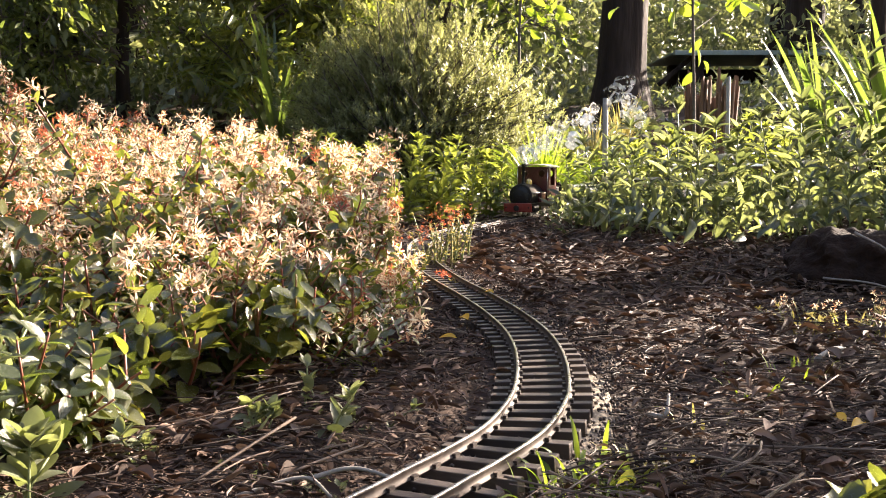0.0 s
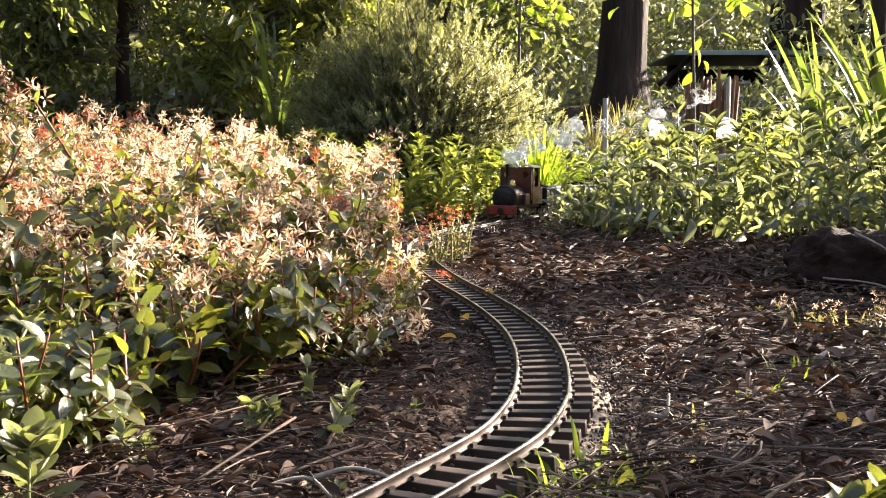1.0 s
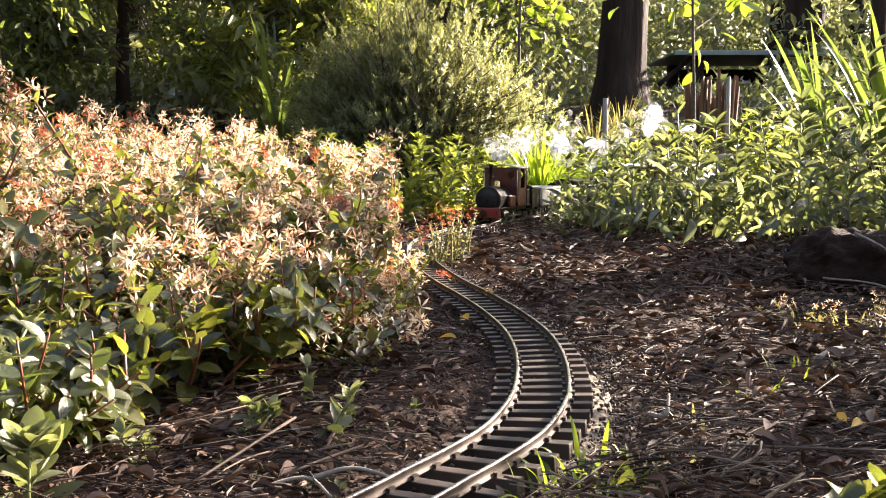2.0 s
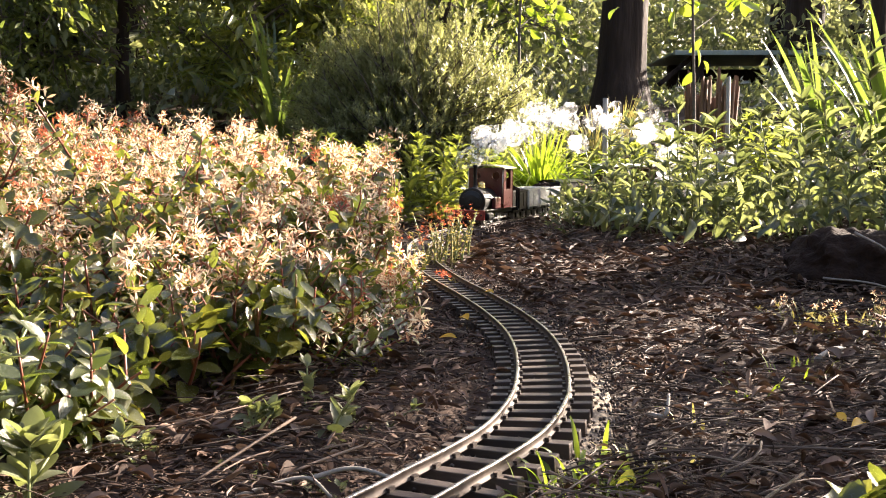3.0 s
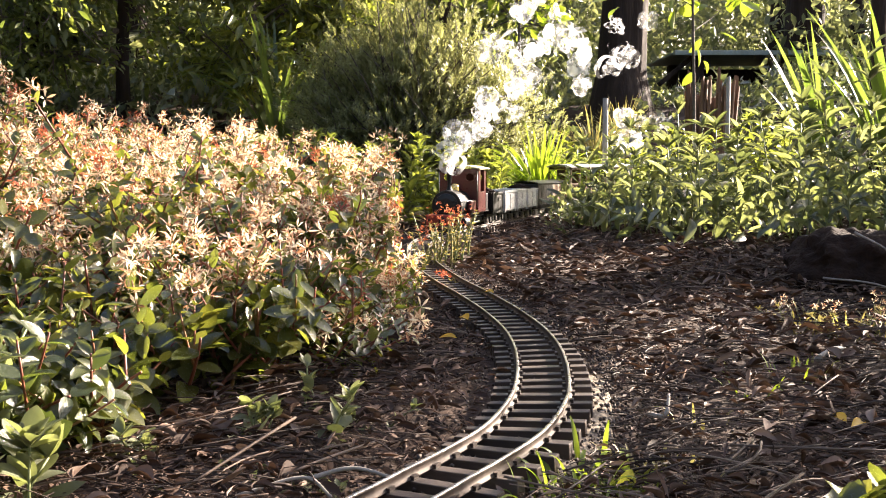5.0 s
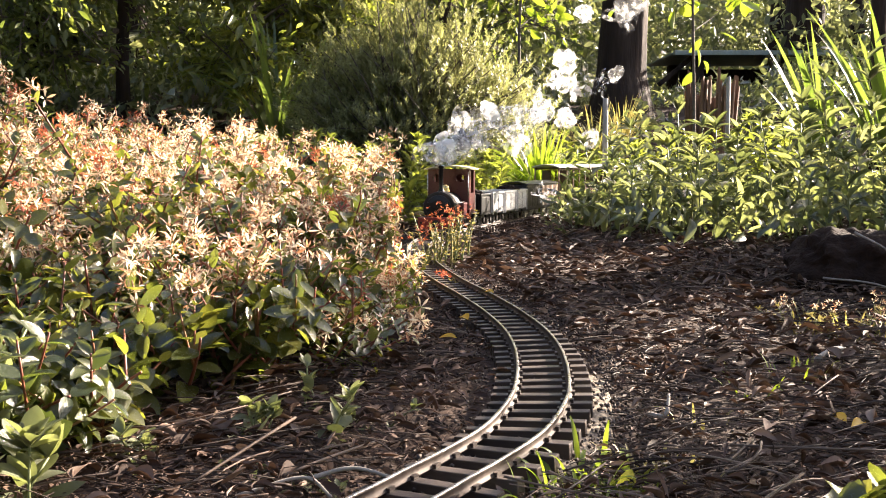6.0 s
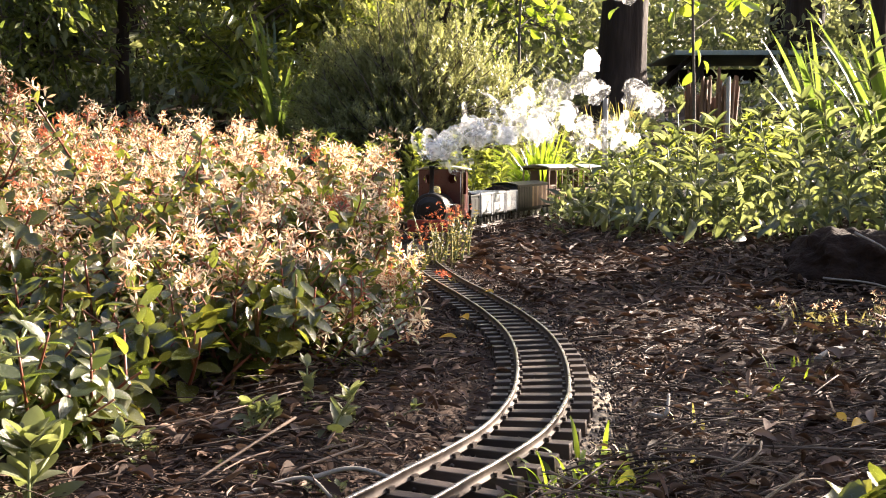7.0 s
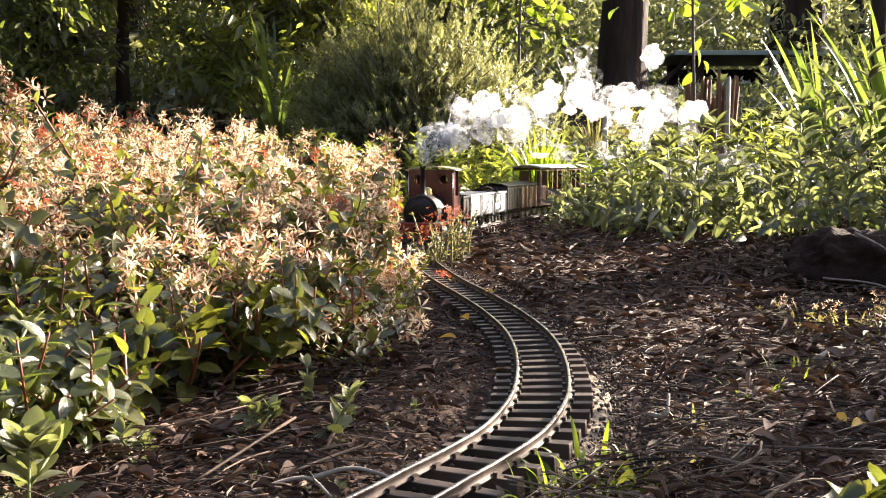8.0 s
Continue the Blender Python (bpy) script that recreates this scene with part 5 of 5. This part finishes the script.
def foreground():
    """Seedlings, grass and sprigs along the near ground."""
    r = np.random.default_rng(101)
    lab = "small downy green seedling with rounded leaves"
    for x, y, h, lf, st in ((-0.086, 0.655, 0.054, 0.022, 2), (-0.134, 0.65, 0.046, 0.022, 3), (-0.195, 0.545, 0.020, 0.016, 4), (-0.112, 0.73, 0.05, 0.020, 2), (-0.055, 0.70, 0.03, 0.014, 2), (-0.225, 0.62, 0.04, 0.022, 2),
                           (-0.17, 0.67, 0.04, 0.020, 2), (-0.145, 0.60, 0.016, 0.016, 3), (-0.09, 0.57, 0.014, 0.017, 3), (0.035, 0.53, 0.012, 0.014, 2)):
        ob = herb(r, h, lf, 0.014, "seedling", lab, (r.normal(0, 0.2), r.normal(0, 0.2)), st, DOWNY_LEAF, 0.25, LEAVES)
        place(ob, x, y)
    lab = "young green shoot with broad bright leaves"
    for x, y, h, lf, st in ((-0.262, 0.50, 0.07, 0.036, 5), (-0.32, 0.58, 0.11, 0.035, 5), (0.222, 0.425, 0.05, 0.042, 3), (0.128, 0.535, 0.014, 0.03, 3), (0.255, 0.47, 0.06, 0.036, 3)):
        ob = herb(r, h, lf, 0.02, "leafy_shoot", lab, (0, 0), st, DOWNY_LEAF if x < 0 else SHRUB_LEAF, 0.3, LEAVES)
        place(ob, x, y)
    lab = "orange red sprig of dry flowers beside the track"
    for x, y, h, n in ((0.012, 1.80, 0.118, 6), (-0.022, 1.74, 0.10, 5), (0.036, 1.84, 0.112, 6), (0.0, 1.77, 0.12, 5), (-0.045, 1.68, 0.085, 4), (-0.075, 1.18, 0.05, 7), (0.50, 1.10, 0.035, 3), (0.46, 1.17, 0.03, 2), (0.56, 1.12, 0.04, 3), (0.53, 1.06, 0.03, 2), (0.0, 1.475, 0.025, 4)):
        ob = herb(r, h, 0.012, 0.011, "dry_sprig", lab, (0, 0), n, DRY_GRASS, 0.2, LANCE, "sprig")
        top = []
        for k in range(n * 5):
            a = r.uniform(0, 6.28)
            q = r.uniform(0, 0.022 if x < 0.1 else 0.04) * (h / 0.06) ** 0.5
            top.append((math.cos(a) * q, math.sin(a) * q, h * r.uniform(0.68, 1.08)))
        c = np.array(top)
        up = rand_up(len(c), r, 0.8)
        m = aim(c, np.cross(up, r.normal(0, 1, (len(c), 3))), up, r.uniform(0.0035, 0.007, len(c)))
        tagged(link_mesh("blossom", spread("blossom", [floret(r) for k in range(4)], m, False), FLOWER_RED if x < 0.1 else FLOWER, ob), kind="stuff")
        place(ob, x, y)
    lab = "short tuft of fresh green grass by the sleepers"
    for k, (x, y, n, ln) in enumerate(((0.088, 0.565, 9, 0.06), (0.105, 0.60, 6, 0.055), (0.07, 0.545, 7, 0.05), (0.12, 0.56, 8, 0.05), (0.10, 0.535, 8, 0.045), (0.34, 0.83, 14, 0.06), (0.29, 0.80, 10, 0.05), (0.38, 0.88, 10, 0.05), (0.15, 0.60, 8, 0.035), (0.22, 0.72, 6, 0.04), (0.47, 1.13, 26, 0.05), (0.52, 1.10, 30, 0.055), (0.57, 1.12, 26, 0.055), (0.50, 1.18, 20, 0.05), (0.13, 0.62, 16, 0.03), (0.165, 0.585, 14, 0.03))):
        strap_plant(x, y, n, ln, 0.0036 if k < 5 else 0.0022, "grass_tuft", lab, STRAP_LEAF if k < 7 else DRY_GRASS, 110 + k, 0.8, 0.7)
    for k, (x, y, z, ln, a) in enumerate(((0.032, 1.10, 0.013, 0.028, 20), (0.016, 0.97, 0.016, 0.022, 70), (0.312, 0.66, 0.014, 0.022, 10), (0.325, 0.655, 0.016, 0.018, 120), (0.075, 1.28, 0.02, 0.02, 40))):
        v, f = leaf_shape(0.5, 0.3, 0.2, 5, twist=0.4)
        ob = link_mesh("fallen_leaf", array_mesh("fallen_leaf", v * ln, np.concatenate([np.array(q) for q in f]), [len(q) for q in f]), YELLOW_LEAF)
        ob.matrix_basis = pose(x, y, z, 8, -6, a)
        tagged(ob, "bright yellow fallen leaf lying on the litter", "leaf", "fallen yellow leaves")
    for k, (a, b, c, rad) in enumerate((((0.385, 0.885, 0.012), (0.41, 0.905, 0.018), (0.432, 0.925, 0.014), 0.0032), ((0.66, 1.40, 0.10), (0.70, 1.36, 0.07), (0.73, 1.33, 0.01), 0.002),
                                        ((0.60, 1.37, 0.03), (0.65, 1.30, 0.03), (0.70, 1.24, 0.01), 0.0016), ((0.17, 0.71, 0.006), (0.182, 0.70, 0.008), (0.19, 0.72, 0.02), 0.0022),
                                        ((-0.09, 0.56, 0.006), (-0.06, 0.565, 0.012), (-0.03, 0.56, 0.006), 0.0018), ((-0.13, 0.53, 0.006), (-0.09, 0.545, 0.013), (-0.07, 0.53, 0.006), 0.0016))):
        pts = spline([a, b, c], 6)
        v, f = tube_arrays(pts, np.linspace(rad, rad * 0.6, len(pts)), 7)
        ob = link_mesh("stick", array_mesh("stick", v, np.concatenate([np.array(q) for q in f]), [len(q) for q in f]), GREY_WOOD)
        tagged(ob, "pale bare dry stick lying on the ground", "stick", "dry sticks")


flowering_shrub()
herb_beds()
undergrowth()
strap_plant(0.41, 3.66, 190, 0.50, 0.013, "arching_strap_plant", "tuft of bright lime green arching strap leaves", STRAP_LEAF, 71, 0.82, 0.62, out_most=1.05)
strap_plant(0.60, 3.85, 50, 0.30, 0.014, "arching_strap_plant", "tuft of bright lime green arching strap leaves", STRAP_LEAF, 72, 0.85, 0.75)
strap_plant(1.46, 3.3, 20, 0.62, 0.036, "broad_leaved_lily", "tall clump of broad upright translucent green leaves", LILY_LEAF, 73, 1.12, 0.2, 3.14, 1.0, 0.75)
strap_plant(1.86, 3.6, 16, 0.72, 0.04, "broad_leaved_lily", "tall clump of broad upright translucent green leaves", LILY_LEAF, 74, 1.12, 0.2, 2.9, 1.2, 0.6)
strap_plant(0.85, 4.9, 110, 0.42, 0.007, "dry_grass_tuft", "tuft of straw-coloured arching dry grass", DRY_GRASS, 75, 1.0, 0.6)
strap_plant(1.05, 5.2, 90, 0.42, 0.007, "dry_grass_tuft", "tuft of straw-coloured arching dry grass", DRY_GRASS, 76, 1.0, 0.6)
strap_plant(-0.92, 4.9, 40, 0.8, 0.03, "broad_leaved_lily", "tall clump of broad upright translucent green leaves", LILY_LEAF, 77, 1.1, 0.4, out_most=0.9)
big_bush()
leafy_tree("large_tree", "large tree with a thick straight dark furrowed trunk", 1.225, 6.05, 0.162, 4.6, 9, 1.7, 0.09, 2200, 81, low=0.75)
leafy_tree("large_tree", "large tree with a thick straight dark furrowed trunk", 3.3, 8.2, 0.18, 4.8, 8, 1.6, 0.09, 3000, 82, low=0.72)
leafy_tree("slender_tree", "slender dark-stemmed young tree with glossy leaves", 1.82, 3.72, 0.036, 2.4, 10, 0.8, 0.07, 900, 83, low=0.72)
leafy_tree("small_tree", "small crooked tree with spreading feathery green foliage", -2.15, 4.7, 0.045, 1.6, 16, 1.05, 0.058, 8000, 84, low=0.2, droop=0.15)
leafy_tree("small_tree", "small crooked tree with spreading feathery green foliage", -1.75, 4.9, 0.04, 1.6, 14, 0.9, 0.055, 6000, 85, low=0.25, droop=0.15)
leafy_tree("small_tree", "small crooked tree with spreading feathery green foliage", -1.2, 6.2, 0.06, 2.1, 16, 1.1, 0.06, 10000, 86, low=0.2)
leafy_tree("small_tree", "small crooked tree with spreading feathery green foliage", 0.0, 7.2, 0.06, 2.1, 16, 1.2, 0.08, 6000, 87, low=0.15)
leafy_tree("large_tree", "large tree with a thick straight dark furrowed trunk", -2.55, 7.3, 0.13, 4.6, 8, 1.6, 0.09, 2500, 88, low=0.5)
# two bushes added out of view on the right to dapple the near ground
leafy_tree("garden_bush", "unseen leafy green bush added to shade the ground", 1.27, 1.36, 0.016, 0.62, 20, 0.30, 0.05, 1100, 92, HERB_LEAF, BRANCH, LANCE, low=0.12)
leafy_tree("garden_bush", "unseen leafy green bush added to shade the ground", 1.62, 2.34, 0.018, 0.92, 24, 0.36, 0.065, 2800, 93, HERB_LEAF, BRANCH, LANCE, low=0.12)
leafy_tree("garden_bush", "bright yellow-green leafy bush lit from behind", -1.1, 5.3, 0.022, 1.15, 22, 0.5, 0.085, 2600, 94, BUSHY_LEAF, BRANCH, LANCE, low=0.15)
leafy_tree("garden_bush", "bright yellow-green leafy bush lit from behind", -0.75, 5.7, 0.022, 1.3, 18, 0.45, 0.085, 1800, 95, BUSHY_LEAF, BRANCH, LANCE, low=0.2)
split_stump(1.50, 4.95, 0.115, 0.54)
shelter()
leafy_tree("thin_sapling", "thin grey sapling with large pale green leaves", 1.13, 4.02, 0.0075, 2.3, 14, 0.42, 0.085, 300, 89, STRAP_LEAF, BRANCH, LEAVES, low=0.28)
leafy_tree("thin_sapling", "thin grey sapling with large pale green leaves", 0.45, 5.05, 0.010, 1.9, 10, 0.4, 0.09, 150, 90, STRAP_LEAF, BRANCH, LEAVES, low=0.35)
foreground()
post("wooden_stake", 0.66, 3.6, 0.012, 0.46, GREY_WOOD, "weathered grey wooden garden stake")
post("wooden_stake", 1.27, 3.95, 0.010, 0.55, GREY_WOOD, "weathered grey wooden garden stake")
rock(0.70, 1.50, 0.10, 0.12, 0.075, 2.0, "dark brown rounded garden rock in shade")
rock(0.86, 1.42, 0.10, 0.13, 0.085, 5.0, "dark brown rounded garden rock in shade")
far_woods()
litter()


# ---------------------------------------------------------------- steam
def puff_meshes():
    """Lumpy closed shells: the outer skin of a handful of balls."""
    out = []
    r = np.random.default_rng(91)
    for k in range(8):
        balls = [(Vector(r.normal(0, 0.011, 3)), 0.010 + 0.008 * r.random()) for j in range(8)]
        balls = [(c * min(1.0, 0.018 / max(c.length, 1e-6)), q) for c, q in balls] + [(Vector((0, 0, 0)), 0.019)]
        bm = bmesh.new()
        bmesh.ops.create_icosphere(bm, subdivisions=4, radius=1.0)
        for v in bm.verts:
            n = v.co.normalized()
            far = 0.0
            for c, q in balls:
                along_n = c.dot(n)
                gap = q * q - (c.length_squared - along_n * along_n)
                if gap > 0:
                    far = max(far, along_n + math.sqrt(gap))
            v.co = n * far * (1 + 0.2 * noise.fractal(n * 3.0 + Vector((k * 9, 0, 0)), 0.8, 2.1, 4))
        me = bpy.data.meshes.new("steam_puff")
        bm.to_mesh(me)
        bm.free()
        me.shade_smooth()
        me.materials.append(STEAM)
        out.append(me)
    # thin wisps: curling ribbons that start from one point
    for k in range(4):
        vs, flat, totals = [(0.0, 0.0, 0.0)], [], []
        for j in range(9):
            p = Vector((0, 0, 0))
            way = Vector(r.normal(0, 1, 3)).normalized()
            axis = Vector(r.normal(0, 1, 3)).normalized()
            n, base = 34, len(vs)
            for i in range(n):
                turn = noise.noise_vector(p * 38 + Vector((k * 5, j, 0)))
                way = (way + turn * 0.55 - p * 8).normalized()
                p = p + way * 0.0031
                side = way.cross(axis).normalized() * (0.0056 * math.sin(math.pi * (i + 0.5) / n) ** 0.7)
                vs += [tuple(p - side), tuple(p + side)]
            flat += [0, base, base + 1]
            totals.append(3)
            for i in range(n - 1):
                flat += [base + 2 * i, base + 2 * i + 2, base + 2 * i + 3, base + 2 * i + 1]
                totals.append(4)
        me = array_mesh("steam_wisp", np.array(vs), np.array(flat), np.array(totals))
        me.materials.append(THIN_STEAM)
        out.append(me)
    # thinning lumps: the same shells, mostly see-through
    for k in range(4):
        me = out[k].copy()
        me.materials.clear()
        me.materials.append(THIN_STEAM)
        out.append(me)
    return out


def puff_births(count):
    """When each lump leaves the chimney: thick at the start of the lull and near the end, thin between."""
    rate_t = [-1.6, 0.0, 1.0, 2.0, 2.6, 3.4, 3.9, 4.4, 4.8, 5.2, 6.0, 8.0]
    rate_v = [6, 7, 8, 8, 11, 11, 7, 5, 7, 11, 12, 12]
    grid = np.linspace(-1.6, 8.0, 961)
    total = np.r_[0, np.cumsum(np.interp(grid[:-1], rate_t, rate_v) * 0.01)]
    return np.interp(np.linspace(0, total[-1], count), total, grid)


PUFFS = []
PUFF_MESHES = puff_meshes()
BIRTHS = puff_births(150)
DRIFT = np.random.default_rng(5).normal(0, 1, (150, 3))
for k, te in enumerate(BIRTHS):
    stray = float(np.linalg.norm(DRIFT[k])) > 1.75
    thin = stray or k % 3 > 0 or (1.2 < te < 2.6 and k % 6) or 3.7 < te < 5.2
    ob = new("steam_wisp" if thin else "steam_puff", PUFF_MESHES[8 + (k * 5) % 8] if thin else PUFF_MESHES[k % 8])
    tagged(ob, "thin wisp of drifting white steam from the chimney" if thin else "billowing lump of sunlit white steam from the chimney", "steam", "steam plume")
    ob.scale = [(0.9, 1.15, 1.4, 1.65)[k % 4] if thin else (0.62, 0.8, 0.95, 1.15)[k // 3 % 4]] * 3
    PUFFS.append(ob)


# ---------------------------------------------------------------- what moves
def along(t):
    """How far along the line the cab's front sheet stands."""
    return 3.1147 - 0.17383 * t + 0.0093605 * t * t - 0.00041227 * t ** 3


def vehicle_pose(s, half):
    a, _ = on_line(s - half)
    b, _ = on_line(s + half)
    m = (a + b) / 2
    d = a - b
    return pose(m[0], m[1], RAIL_TOP, 0, 0, math.degrees(math.atan2(d[1], d[0])))


def motions():
    times = [i * 0.25 for i in range(33)]
    walk(LOCO, [(t, vehicle_pose(along(t) - 0.02, 0.055) @ pose(-0.02, 0, 0)) for t in times])
    for ob, back, half in WAGONS:
        walk(ob, [(t, vehicle_pose(along(t) + back, half)) for t in times])
    fine = [i * 0.1 for i in range(81)]
    for ob, x, y, r in WHEELS:
        walk(ob, [(t, pose(x, y, r, 0, math.degrees((along(0) - along(t)) / r), 0)) for t in fine])
    # steam: each lump rides in the boiler until it leaves the chimney, then goes with the wind
    r = np.random.default_rng(5)
    wt = [-2.0, 0.0, 0.6, 2.4, 2.9, 3.3, 4.6, 5.2, 6.0, 7.0, 8.0]
    wx = [0.26, 0.26, 0.34, 0.34, 0.24, 0.13, 0.11, 0.22, 0.30, 0.33, 0.33]
    wz = [0.11, 0.11, 0.03, 0.03, 0.14, 0.25, 0.22, 0.06, 0.05, 0.07, 0.10]
    rows_t = [i * 0.25 for i in range(33)]
    for ob, te, own in zip(PUFFS, BIRTHS, DRIFT):
        gust = np.array(noise.noise_vector(Vector((te * 2.6, 1.7, 0.3))))
        jit = gust * (0.05, 0.05, 0.07) + own * (0.028 if np.linalg.norm(own) < 1.75 else 0.036)
        spin = r.uniform(-50, 50, 3)
        start = r.uniform(0, 360, 3)
        rise = 0.13 + 0.16 * noise.noise(Vector((te * 4.2, 8.1, 0))) + r.normal(0, 0.02)
        sink = not 2.9 < te < 4.6
        rows = []
        # the lump waits under the smokebox and comes out of the chimney within one thirtieth of a second
        out = math.ceil(te * 30) / 30
        steps = sorted({round(t, 4) for t in rows_t} | ({round(out, 4), round(out - 1 / 30, 4)} if 1 / 30 < out < 8 else set()))
        for t in steps:
            loco = vehicle_pose(along(min(max(t if t < out - 0.001 else te, -1), 8)) - 0.02, 0.055) @ pose(-0.02, 0, 0)
            if t < out - 0.001:
                p = loco @ Vector((0.092, 0, -0.13))
            else:
                p = loco @ Vector((0.092, 0, 0.183 + 0.022 * ob.scale[0]))
                age, step = 0.0, 0.05
                while age < t - te:
                    d = min(step, t - te - age)
                    now = te + age
                    calm = math.exp(-age / 0.35)
                    p.x += d * (np.interp(now, wt, wx) * (1 - 0.75 * calm) + jit[0])
                    p.y += d * (0.08 * (1 - calm) + jit[1])
                    p.z += d * (np.interp(now, wt, wz) * (1 - calm) + rise * calm + jit[2])
                    if age > 1.7:
                        p.z += d * (-0.55 if sink else 1.1) * (age - 1.7)
                    age += d
                p.z = max(p.z, -0.3)
            k = max(t - max(te, 0), 0)
            rows.append((t, Matrix.Translation(p) @ pose(0, 0, 0, *(start + spin * k))))
        walk(ob, rows)


motions()
